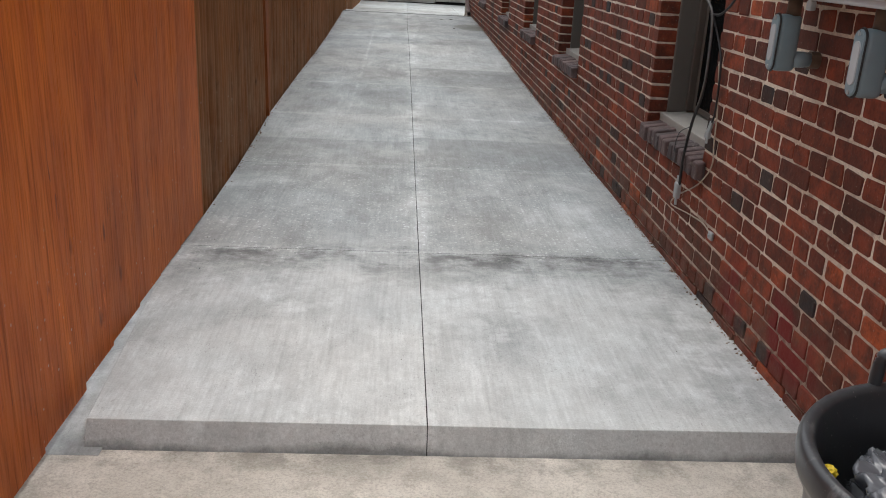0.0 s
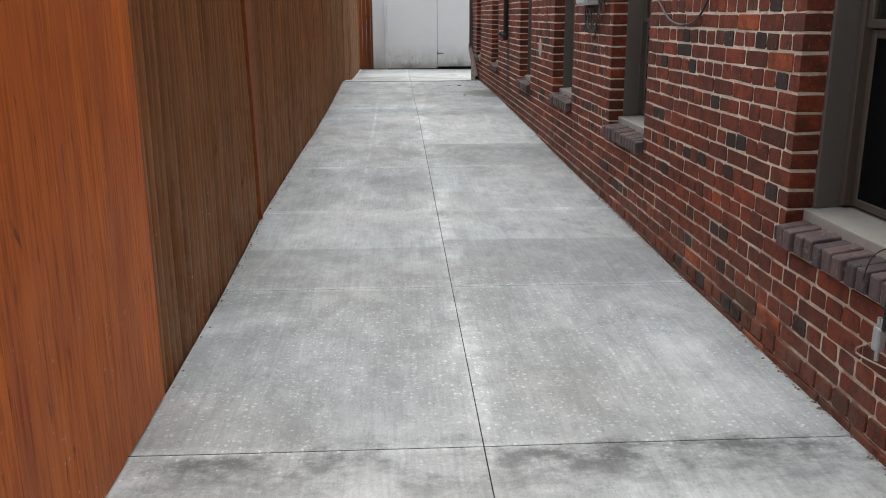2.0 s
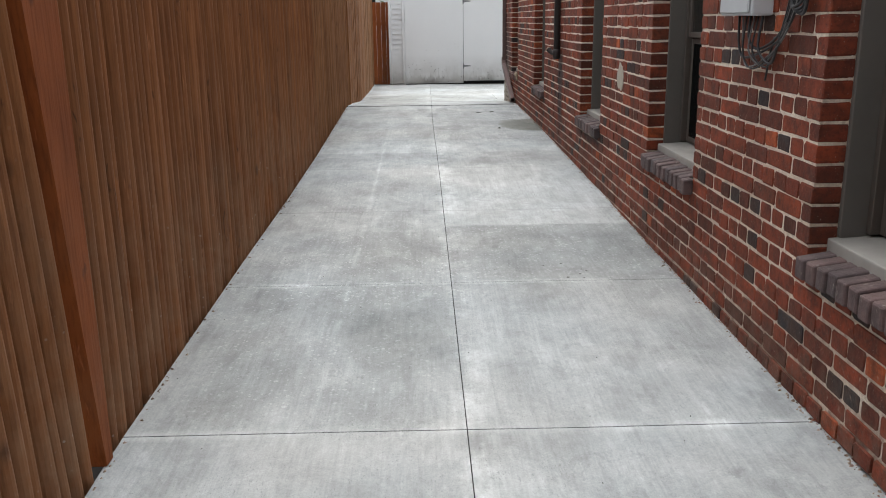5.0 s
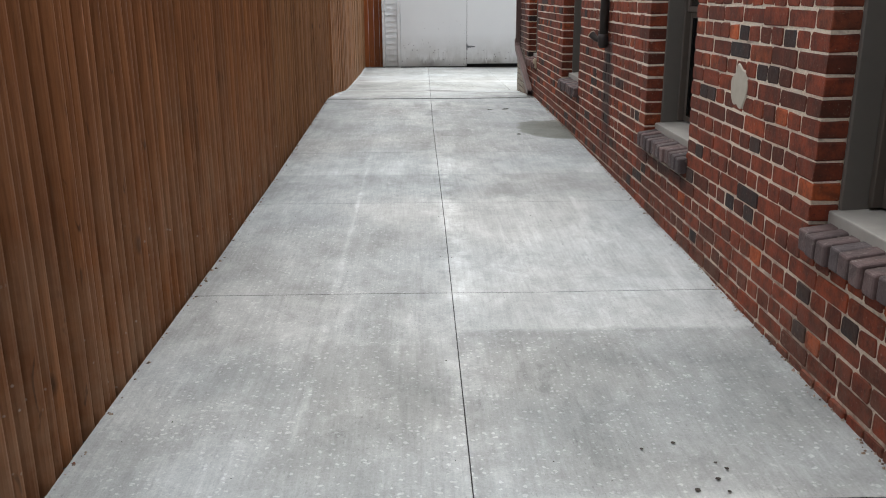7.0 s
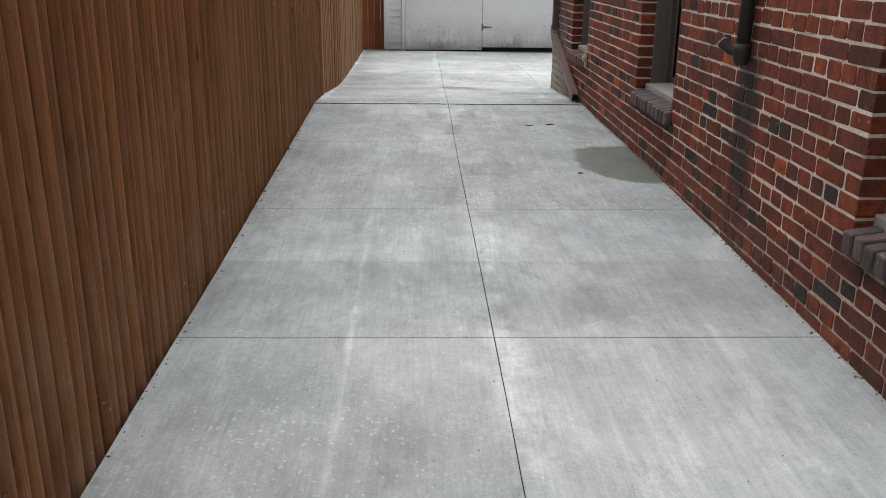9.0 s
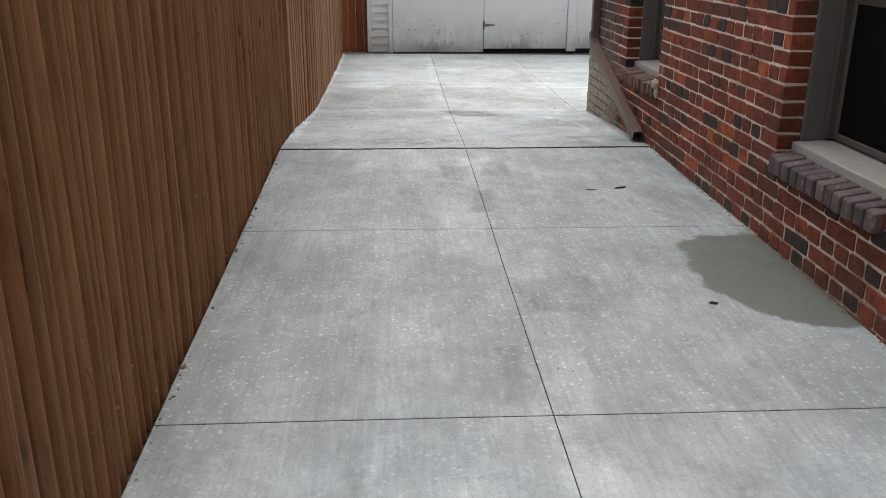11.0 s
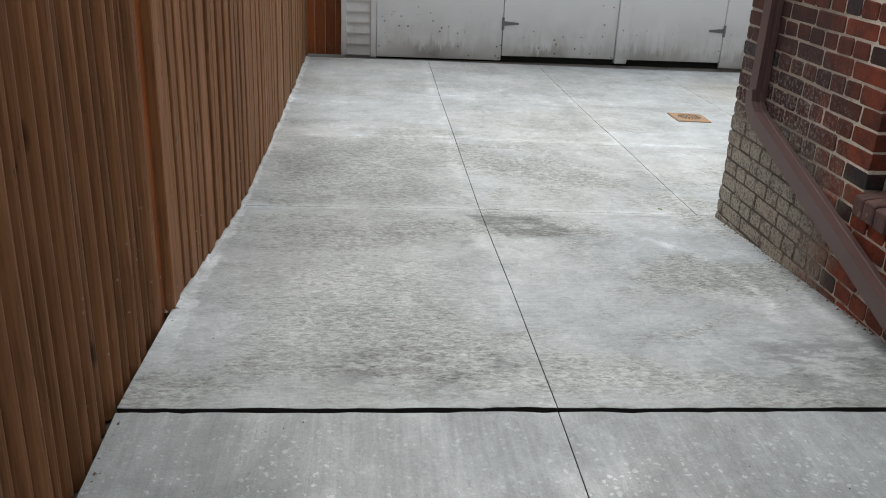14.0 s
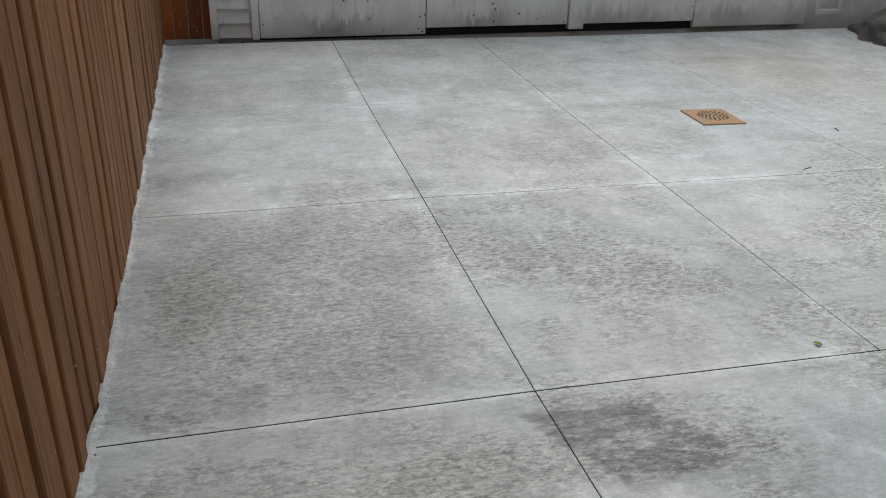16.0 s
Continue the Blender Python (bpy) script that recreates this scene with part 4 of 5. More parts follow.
# ---------------- windows ----------------
def window(i, a, b, zs, sign=False, curtain=False):
    """A double-hung window in a brick opening: jamb casing, sashes, panes, subsill."""
    w = thing("window_%d" % i, "taupe double-hung window with a dark lower sash" + (" and a paper sign in the upper pane" if sign else ""), "window", "house windows", kind="structure")
    x = WX + 0.088
    bm = B()
    t = 0.022
    box(bm, x, b - t, zs + 0.03, x + 0.25, b - 0.001, W_TOP, 0.003)
    box(bm, x, a + 0.001, zs + 0.03, x + 0.25, a + t, W_TOP, 0.003)
    box(bm, x, a + t + 0.0005, W_TOP - 0.04, x + 0.25, b - t - 0.0005, W_TOP - 0.001, 0.003)
    casing = part("window_frame", bm, M_FRAME, w)
    # screen track
    bm = B()
    for y0, y1 in ((b - t - 0.03, b - t - 0.0005), (a + t + 0.0005, a + t + 0.03)):
        box(bm, x + 0.085, y0, zs + 0.045, x + 0.15, y1, W_TOP - 0.041, 0.003)
    part("stop", bm, M_SASH, casing, "brown sash track")
    # subsill, sloping to the drive
    bm = B()
    box(bm, x - 0.03, a + 0.002, zs - 0.03, x + 0.25, b - 0.002, zs + 0.045, 0.005, 2)
    for v in bm.verts:
        if v.co.z > zs and v.co.x < x + 0.1:
            v.co.z -= 0.018
    part("window_sill", bm, M_SUBSILL, w, "grey painted subsill")
    mid = 1.20
    ya, yb = a + t + 0.0305, b - t - 0.0305
    for nm, z0, z1, xx in (("lower_sash", zs + 0.046, mid, x + 0.115), ("upper_sash", mid + 0.002, W_TOP - 0.042, x + 0.095)):
        bm = B()
        t2 = 0.03
        box(bm, xx, ya, z0, xx + 0.03, ya + t2, z1, 0.004)
        box(bm, xx, yb - t2, z0, xx + 0.03, yb, z1, 0.004)
        box(bm, xx, ya + t2 + 0.0005, z0, xx + 0.03, yb - t2 - 0.0005, z0 + t2, 0.004)
        box(bm, xx, ya + t2 + 0.0005, z1 - t2, xx + 0.03, yb - t2 - 0.0005, z1, 0.004)
        sash = part(nm, bm, M_SASH, w)
        bm = B()
        box(bm, xx + 0.012, ya + t2 - 0.004, z0 + t2 - 0.004, xx + 0.016, yb - t2 + 0.004, z1 - t2 + 0.004)
        pane = part("pane", bm, M_GLASS, sash, "dark glass")
        pane.visible_shadow = False
        if nm == "lower_sash":
            part("screen", box(B(), xx + 0.004, ya + t2 - 0.003, z0 + t2 - 0.003, xx + 0.005, yb - t2 + 0.003, z1 - t2 + 0.003), M_SCREEN, sash, "dark insect screen")
    # room box painted near-black for its dimness, with a pale blind at one side
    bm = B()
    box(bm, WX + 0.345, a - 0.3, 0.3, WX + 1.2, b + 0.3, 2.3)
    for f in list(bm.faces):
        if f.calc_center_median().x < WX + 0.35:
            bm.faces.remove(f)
    part("room", bm, M_DARK, w, "near-black box standing in for an unlit room")
    bm = B()
    n = 12
    y0, y1 = a + 0.12, a + 0.12 + (b - a) * 0.42
    pts = [(WX + 0.40 + 0.012 * math.sin(j * 2.1), y0 + (y1 - y0) * j / n) for j in range(n + 1)]
    lo = [bm.verts.new((px, py, 0.7)) for px, py in pts]
    hi = [bm.verts.new((px, py, 1.95)) for px, py in pts]
    for j in range(n):
        bm.faces.new((lo[j], lo[j + 1], hi[j + 1], hi[j]))
    if curtain:
        part("curtain", bm, M_CURTAIN, w, "grey curtain half drawn")
    else:
        bm.free()
    if sign:
        sx = x + 0.104
        sg = part("paper_sign", box(B(), sx, 6.42, 1.265, sx + 0.002, 6.74, 1.50), M_PAPER, w, "white paper sign with blue printing")
        bm = B()
        for j in range(4):
            box(bm, sx - 0.0015, 6.50 + j * 0.056, 1.335, sx - 0.0005, 6.54 + j * 0.056, 1.395)
        box(bm, sx - 0.0015, 6.47, 1.295, sx - 0.0005, 6.72, 1.305)
        part("print", bm, M_BLUE, sg, "blue printed bars")
    return w


M_CURTAIN = plain("grey_curtain", (0.12, 0.125, 0.125), 0.9)
M_SCREEN = plain("insect_screen", (0.008, 0.008, 0.008), 0.95)
M_SCREEN.node_tree.nodes["Principled BSDF"].inputs["Specular IOR Level"].default_value = 0.05
M_SCREEN.node_tree.nodes["Principled BSDF"].inputs["Alpha"].default_value = 0.7
M_PAPER = plain("paper", (0.75, 0.76, 0.76), 0.8, 0, 0.03)
M_BLUE = plain("blue_ink", (0.05, 0.07, 0.25), 0.8)
for i, ((a, b), zs) in enumerate(zip(WINDOWS, SILLS)):
    window(i + 1, a, b, zs, i == 1, i in (1, 3))


def sill(a, b, zs, tone):
    """A rowlock brick sill that slopes to the drive."""
    s = thing("brick_sill", "%s rowlock brick window sill" % tone, "window sill", "brick sills", kind="structure")
    y0, y1 = a - (0.06 if a < 4 else 0.025), b - 0.015
    n = round((y1 - y0) / 0.071)
    p = (y1 - y0) / n
    for i in range(n):
        bm = B()
        ya, yb = y0 + i * p + 0.0035 + rng.uniform(0, 0.002), y0 + (i + 1) * p - 0.0035 - rng.uniform(0, 0.002)
        dz = rng.uniform(-0.005, 0.004)
        inner = WX + 0.085 if ya > a else WX - 0.004
        face = WX - 0.046 + rng.uniform(-0.006, 0.006)
        box(bm, face, ya, zs - 0.095 + dz, inner, yb, zs - 0.003 + dz, 0.009, 2)
        for v in bm.verts:
            top = (v.co.z - (zs - 0.095)) / 0.092
            v.co.z -= 0.020 * top * (WX + 0.085 - v.co.x) / 0.13
            v.co.y += 0.0022 * noise.noise((v.co.x * 40, v.co.y * 31, v.co.z * 40))
            v.co.x += 0.0030 * noise.noise((v.co.z * 33, v.co.y * 37, 4.0))
        part("brick", bm, M_SILL_RED if "red" in tone else M_SILL, s)
    bm = B()
    box(bm, WX - 0.032, y0 + 0.008, zs - 0.082, WX - 0.005, y1 - 0.008, zs - 0.036)
    box(bm, WX - 0.0045, a + 0.002, zs - 0.082, WX + 0.08, y1 - 0.008, zs - 0.026)
    part("mortar", bm, M_SILL_MORTAR, s, "dark stained mortar")


def sill_material(name, stops):
    k = Nodes(name, 0.75)
    r = k.random()
    c = k.ramp(r, stops)
    g = k.noise(60, 5, 0.65)
    c = k.mix(k.remap(k.noise(14, 4, 0.6), 0.42, 0.62, 0.0, 0.6), c, (0.040, 0.029, 0.029))
    c = k.mix(k.remap(k.noise(30, 5, 0.7), 0.60, 0.68, 0.0, 0.6), c, (0.30, 0.26, 0.23))
    return k.done(c, None, k.math("ADD", g, k.noise(16, 3)), 0.6, 0.006)


M_SILL = sill_material("sill_brick", [(0, (0.060, 0.045, 0.047)), (0.4, (0.105, 0.070, 0.068)), (0.8, (0.135, 0.085, 0.080)), (1, (0.08, 0.065, 0.068))])
M_SILL_RED = sill_material("red_sill_brick", [(0, (0.085, 0.038, 0.03)), (0.5, (0.14, 0.058, 0.042)), (1, (0.11, 0.05, 0.04))])
M_SILL_MORTAR = plain("stained_mortar", (0.10, 0.082, 0.07), 0.95, 0, 0.5, 25, 0.5)
for i, ((a, b), zs) in enumerate(zip(WINDOWS, SILLS)):
    sill(a, b, zs, "dark red-brown" if i == 5 else "dark purple-brown")

# ---------------- fence ----------------
fence_o = thing("plank_fence", "smooth orange-stained wide board fence by the street", "fence")
bm = B()
y = -3.0
i = 0
while y < 4.0:
    w = [0.29, 0.33, 0.27, 0.31][i % 4]
    w = min(w, 4.07 - y)
    bm = B()
    d = 0.0007 * (i % 2)
    zb = float(np.interp(y, [2.0, 2.2, 3.0, 4.0], [-0.06, -0.03, 0.0, 0.016]))
    box(bm, fence_x(y) - 0.022 - d, y + 0.0003, zb, fence_x(y) - d, y + w - 0.0003, 1.85, 0.0006)
    part("board", bm, M_ORANGE, fence_o)
    y += w
    i += 1
bm = B()
for zz in (0.35, 1.5):
    box(bm, -1.02, -3.0, zz, -0.95, 4.05, zz + 0.09)
part("rail", bm, M_GATE, fence_o)
for yy in (-2.5, 0.0, 2.2, 4.0):
    part("post", box(B(), -1.115, yy - 0.045, -0.3, -1.022, yy + 0.045, 1.8), M_GATE, fence_o)


def picket(parent, y, w, z0, z1, material, lean=0.0, flat=False, out=0.0):
    """A stockade picket: half-round in section, or a flat eased board, with a dog-eared top."""
    bm = B()
    rings = []
    x = fence_x(y) + out - (0.0 if flat else 0.010)
    seed = y * 7.3
    if flat:
        dep = 0.020
        outline = [(-0.5, 0.0), (-0.5, 0.8), (-0.46, 1.0), (0.46, 1.0), (0.5, 0.8), (0.5, 0.0)]
    else:
        dep = 0.052
        outline = [(-0.5 * math.cos(math.pi * i / 10), math.sin(math.pi * i / 10) ** 0.85 if 0 < i < 10 else 0.0) for i in range(11)]
    levels = [(z0 + (z1 - 0.08 - z0) * q / 11, 1.0) for q in range(12)] + [(z1, 0.45)]
    for zz, k in levels:
        k *= 1 + (0.03 if flat else 0.09) * noise.noise((seed, zz * 2.7, 0.0))
        sway = (0.003 if flat else 0.006) * noise.noise((seed, zz * 1.3, 5.0)) + lean * (zz - z0)
        bow = (0.003 if flat else 0.008) * noise.noise((seed, zz * 1.1, 9.0))
        ring = [bm.verts.new((x + d * (dep + bow), y + u * w * k + sway, zz)) for u, d in outline]
        ring.append(bm.verts.new((x - 0.012, y + w / 2 * k + sway, zz)))
        ring.append(bm.verts.new((x - 0.012, y - w / 2 * k + sway, zz)))
        rings.append(ring)
    m = len(rings[0])
    for r0, r1 in zip(rings, rings[1:]):
        for i in range(m):
            bm.faces.new((r0[i], r0[(i + 1) % m], r1[(i + 1) % m], r1[i]))
    bm.faces.new(rings[-1])
    bm.faces.new(rings[0][::-1])
    return part("picket", bm, material, parent, smooth=False)


M_GATEPOST = wood_material("orange_post", (0.30, 0.085, 0.017), (0.20, 0.052, 0.012), (0.08, 0.02, 0.008), splash_bounce=0.2)
# near-black colour for the shade in the gaps between pickets
M_GAP_SHADE = plain("gap_shade", (0.022, 0.013, 0.009), 0.9, 0, 0.3, 20)
prng = random.Random(11)
fence_b = thing("stockade_fence", "dark brown stained stockade fence of half-round pickets", "fence")
y = 4.13
while y < 16.66:
    w = prng.uniform(0.064, 0.078) if y < 9.7 else prng.uniform(0.055, 0.08)
    if 6.565 < y < 6.65:
        y = 6.67
        continue
    lean = prng.uniform(-0.009, 0.007) - 0.115 * max(0.0, min(1.0, (y - 5.2) / 1.35)) * (y < 6.6)
    picket(fence_b, y + w / 2, w * prng.uniform(0.86, 0.95), height(-1, y) - 0.03, 1.80 + height(-1, y) * 0.3 + prng.uniform(-0.01, 0.01), M_PICKET if y < 6.6 else M_PICKET_MID if y < 12.3 else M_PICKET2, lean, out=prng.uniform(-0.016, 0.001))
    y += w
bm = box(B(), fence_x(6.6) - 0.012, 6.42, 0.03, fence_x(6.6) + 0.054, 6.665, 1.8, 0.002)
for v in bm.verts:
    if v.co.y < 6.5:
        v.co.y = 6.61 if v.co.z < 0.5 else 6.40
part("post", bm, M_GATEPOST, fence_b, "red-brown post showing in a gap")
bm = B()
for zz in (0.4, 1.45):
    box(bm, -1.20, 4.1, zz, -1.165, 16.7, zz + 0.08)
part("rail", bm, M_PICKET, fence_b)
# added dark sheets behind the pickets stand in for shade in the gaps
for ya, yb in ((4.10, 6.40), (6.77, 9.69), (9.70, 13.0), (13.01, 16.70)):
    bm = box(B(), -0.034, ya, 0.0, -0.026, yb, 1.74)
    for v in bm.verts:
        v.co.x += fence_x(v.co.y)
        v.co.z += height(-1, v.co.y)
    part("backing", bm, M_GAP_SHADE, fence_b, "dark sheet added behind the pickets to blacken the gaps")

fence_t = thing("board_fence", "weathered tan flat board fence by the yard", "fence")
y = 16.75
while y < 22.6:
    w = prng.uniform(0.07, 0.115)
    # boards past 19.6 take the paler colour with painted sheen
    picket(fence_t, y + w / 2, w * 0.9, height(-1, y) - 0.02, 1.74 + prng.uniform(-0.012, 0.012), M_TAN_SHEEN if y > 19.6 else M_BOARD, prng.uniform(-0.006, 0.006) - (0.02 if y < 16.85 else 0.008 if y < 17.2 else 0), True, prng.uniform(-0.008, 0.009))
    y += w
bm = B()
for zz in (0.4, 1.4):
    box(bm, -1.16, 16.93, zz, -1.115, 22.6, zz + 0.08)
part("rail", bm, M_PICKET, fence_t)
# the same added gap-darkening sheets behind the flat boards
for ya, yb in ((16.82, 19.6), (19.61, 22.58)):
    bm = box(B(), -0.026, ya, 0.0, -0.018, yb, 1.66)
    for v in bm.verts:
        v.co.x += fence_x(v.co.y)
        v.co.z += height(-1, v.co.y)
    part("backing", bm, M_GAP_SHADE, fence_t, "dark sheet added behind the pickets to blacken the gaps")
part("post", box(B(), -1.152, 16.672, -0.1, -1.082, 16.745, 1.70), M_GATEPOST, fence_t, "red-brown post behind the gap")
# wide board added so no daylight comes through this gap
part("post", box(B(), -1.23, 16.60, -0.1, -1.153, 16.90, 1.75), M_PICKET, fence_t)



def fillet(y0, y1, reach, rag, tall):
    """A ragged lip of concrete squeezed up against the foot of the fence."""
    bm = B()
    n = int((y1 - y0) / 0.02)
    rows = []
    for i in range(n + 1):
        y = y0 + (y1 - y0) * i / n
        x = fence_x(y) + reach + rag * (noise.noise((y * 9, 2.0, 0)) + 0.6 * noise.noise((y * 31, 4.0, 0)))
        z = height(x, y) + 0.0015
        t = tall * (0.7 + 0.5 * noise.noise((y * 6, 7.0, 0)))
        rows.append([bm.verts.new(p) for p in ((x, y, z), (x - 0.012, y, z + t), (x - 0.022, y, z + t * 0.8), (x - 0.022, y, z - 0.02), (x, y, z - 0.02))])
    for a, b in zip(rows, rows[1:]):
        for k in range(5):
            bm.faces.new((a[k], a[(k + 1) % 5], b[(k + 1) % 5], b[k]))
    bm.faces.new(rows[0][::-1])
    bm.faces.new(rows[-1])
    part("fillet", bm, M_CONC, drive, "ragged lip of concrete at the foot of the fence")


fillet(16.76, 22.44, 0.040, 0.010, 0.011)

gate = thing("side_fence", "short red-brown picket fence beside the garage", "fence")
for i in range(4):
    bm = B()
    x0 = -1.06 + i * 0.098
    box(bm, x0, 22.60, 0.012, x0 + 0.094, 22.618, 1.66, 0.002)
    for v in bm.verts:
        if v.co.z > 1.6:
            v.co.z += 0.05 - abs(v.co.x - x0 - 0.047) * 1.1
    part("board", bm, M_GATE, gate)
part("rail", box(B(), -1.06, 22.62, 1.2, -0.70, 22.65, 1.28), M_GATE, gate)

# ---------------- garage ----------------
GY = 22.5
garage = thing("garage", "white painted wooden garage with dirty swing doors", "garage", kind="")
part("wall", box(B(), -0.68, GY + 0.07, -0.05, 7.5, GY + 4.0, 2.7), M_SIDING, garage)
# lap siding at the corner
for i in range(26):
    z0 = 0.03 + i * 0.1
    bm = box(B(), -0.66, GY + 0.02, z0, -0.44, GY + 0.068, z0 + 0.098)
    for v in bm.verts:
        if v.co.y < GY + 0.05 and v.co.z > z0 + 0.05:
            v.co.y += 0.030
    part("siding_board", bm, M_SIDING, garage)
part("corner_trim", box(B(), -0.715, GY + 0.005, 0.02, -0.662, GY + 0.1, 2.62, 0.004), M_SIDING, garage)
part("trim", box(B(), -0.438, GY, 0.012, -0.385, GY + 0.068, 2.62, 0.004), M_SIDING, garage)
part("header_trim", box(B(), -0.384, GY - 0.01, 1.985, 3.3, GY + 0.068, 2.10, 0.004), M_SIDING, garage)
for x0, x1, z0 in ((-0.38, 0.815, 0.02), (0.822, 1.925, 0.065), (2.055, 2.985, 0.065)):
    d = part("door", box(B(), x0, GY + 0.015, z0, x1, GY + 0.055, 1.98, 0.003), M_WHITE, garage, "white plywood swing door with mildew at the foot")
part("post", box(B(), 1.93, GY - 0.012, 0.03, 2.05, GY + 0.06, 1.98, 0.004), M_WHITE, garage)
part("panel", box(B(), 2.99, GY + 0.012, 0.015, 4.0, GY + 0.06, 1.98, 0.003), M_WHITE, garage)
# near-black sheet behind the doors, painted for the unlit inside
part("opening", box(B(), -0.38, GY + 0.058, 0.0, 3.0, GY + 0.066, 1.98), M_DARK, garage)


def hinge(x, z, flip=1):
    h = bmesh.new()
    box(h, x - 0.012, GY + 0.002, z - 0.055, x + 0.012, GY + 0.014, z + 0.055, 0.002)
    vs = [h.verts.new(p) for p in ((x, GY + 0.008, z - 0.022), (x + flip * 0.15, GY + 0.008, z - 0.008), (x + flip * 0.15, GY + 0.008, z + 0.008), (x, GY + 0.008, z + 0.022))]
    us = [h.verts.new((v.co.x, GY + 0.0145, v.co.z)) for v in vs]
    h.faces.new(vs)
    for i in range(4):
        h.faces.new((vs[i], vs[(i + 1) % 4], us[(i + 1) % 4], us[i]))
    part("hinge", h, M_HINGE, garage, "galvanised strap hinge")


for z in (0.37, 1.66):
    hinge(0.818, z)
    hinge(2.99, z, -1)

# ---------------- corner downspout ----------------
sp = thing("downspout", "brown metal rain downspout with a slanted outlet", "downspout")


def square_tube(bm, pts, w, d):
    rings = []
    for i, p in enumerate(pts):
        p = Vector(p)
        t = (Vector(pts[min(i + 1, len(pts) - 1)]) - Vector(pts[max(i - 1, 0)])).normalized()
        a = Vector((1, 0, 0))
        b = t.cross(a).normalized()
        rings.append([bm.verts.new(p + a * sx * w / 2 + b * sy * d / 2) for sx, sy in ((-1, -1), (-0.4, -1), (-0.3, -0.88), (0.3, -0.88), (0.4, -1), (1, -1), (1, 1), (0.4, 1), (0.3, 0.88), (-0.3, 0.88), (-0.4, 1), (-1, 1))])
    m = len(rings[0])
    for r0, r1 in zip(rings, rings[1:]):
        for i in range(m):
            bm.faces.new((r0[i], r0[(i + 1) % m], r1[(i + 1) % m], r1[i]))
    return bm


ob = part("pipe", square_tube(B(), [(1.222, 17.72, 2.65), (1.222, 17.72, 0.70)], 0.052, 0.068), M_SPOUT, sp)
ob = part("outlet", square_tube(B(), [(1.212, 17.72, 0.74), (1.212, 17.705, 0.68), (1.21, 17.64, 0.635), (1.205, 16.24, 0.222)], 0.058, 0.064), M_SPOUT, sp)

# ---------------- trash can ----------------
can = thing("trash_can", "round black plastic trash can with a bag inside", "trash can")
bm = B()
lathe(bm, [(0.0, -0.077), (0.235, -0.077), (0.24, -0.06), (0.278, 0.50), (0.28, 0.535), (0.297, 0.54), (0.303, 0.555), (0.303, 0.585), (0.296, 0.598), (0.284, 0.598), (0.276, 0.588), (0.27, 0.5), (0.232, -0.05), (0.0, -0.05)], 0.93, 1.06)
part("body", bm, M_PLASTIC, can, smooth=True)
bm = B()
tube(bm, smooth_path([(0.868, 1.345, 0.57), (0.866, 1.348, 0.60), (0.872, 1.352, 0.64), (0.89, 1.356, 0.652), (0.98, 1.356, 0.652), (1.0, 1.352, 0.64), (1.006, 1.348, 0.60), (1.004, 1.345, 0.57)], 5), 0.012, 10)
part("handle", bm, M_PLASTIC, can, smooth=True)


def crumple(cx, cy, cz, r, squash, seed, amp=0.35, sub=4):
    bm = B()
    bmesh.ops.create_icosphere(bm, subdivisions=sub, radius=1.0)
    for v in bm.verts:
        d = v.co.normalized()
        n = noise.ridged_multi_fractal(d * 1.6 + Vector((seed, 0, 0)), 0.9, 2.2, 5, 1.0, 2.0)
        k = r * (0.8 + amp * (n - 1.0) * 0.5)
        v.co = Vector((cx + d.x * k, cy + d.y * k, cz + d.z * k * squash))
    return bm


M_BAG = plain("black_bag", (0.095, 0.10, 0.112), 0.24, 0, 0.3, 30, 0.5)
M_BAG.node_tree.nodes["Principled BSDF"].inputs["Specular IOR Level"].default_value = 0.8
bm = B()
bmesh.ops.create_icosphere(bm, subdivisions=6, radius=1.0)
for v in bm.verts:
    d = v.co.normalized()
    fold = noise.ridged_multi_fractal(d * 1.5 + Vector((3.1, 0, 0)), 0.9, 2.2, 3, 1.0, 2.0) - 1.0
    crease = abs(noise.noise(d * 5.0 + Vector((fold, 7.0, 0)))) + 0.5 * abs(noise.noise(d * 11.0 + Vector((0, fold * 2, 3))))
    r = 0.305 * (0.80 + 0.22 * fold - 0.22 * crease)
    rr = min(r, 0.248)
    v.co = Vector((0.918 + d.x * rr, 1.06 + d.y * rr, 0.405 + d.z * r * 0.85))
bag = obj("trash_bag", bm, M_BAG, smooth=True)
tagged(bag, "crumpled shiny black plastic trash bag in the can", "trash bag")
M_YELLOW = plain("yellow_wrapper", (0.75, 0.55, 0.03), 0.45, 0, 0.2, 60)
wrap = obj("wrapper", crumple(0.726, 1.198, 0.51, 0.017, 0.7, 8.0, 0.6, 3), M_YELLOW)
tagged(wrap, "crumpled bright yellow wrapper in the trash can", "wrapper")

# ---------------- meter box and conduit fittings at the street end ----------------
mb = thing("meter_cabinet", "light grey enamelled utility cabinet on the brick wall", "utility box")
part("body", box(B(), WX - 0.17, 1.95, 1.212, WX - 0.003, 2.76, 1.75, 0.008, 2), M_LIGHTBOX, mb)
part("cover", box(B(), WX - 0.182, 1.97, 1.23, WX - 0.171, 2.74, 1.73, 0.004), M_LIGHTBOX, mb)
part("latch", box(B(), WX - 0.165, 2.36, 1.185, WX - 0.145, 2.385, 1.2115, 0.004), M_GALV, mb)


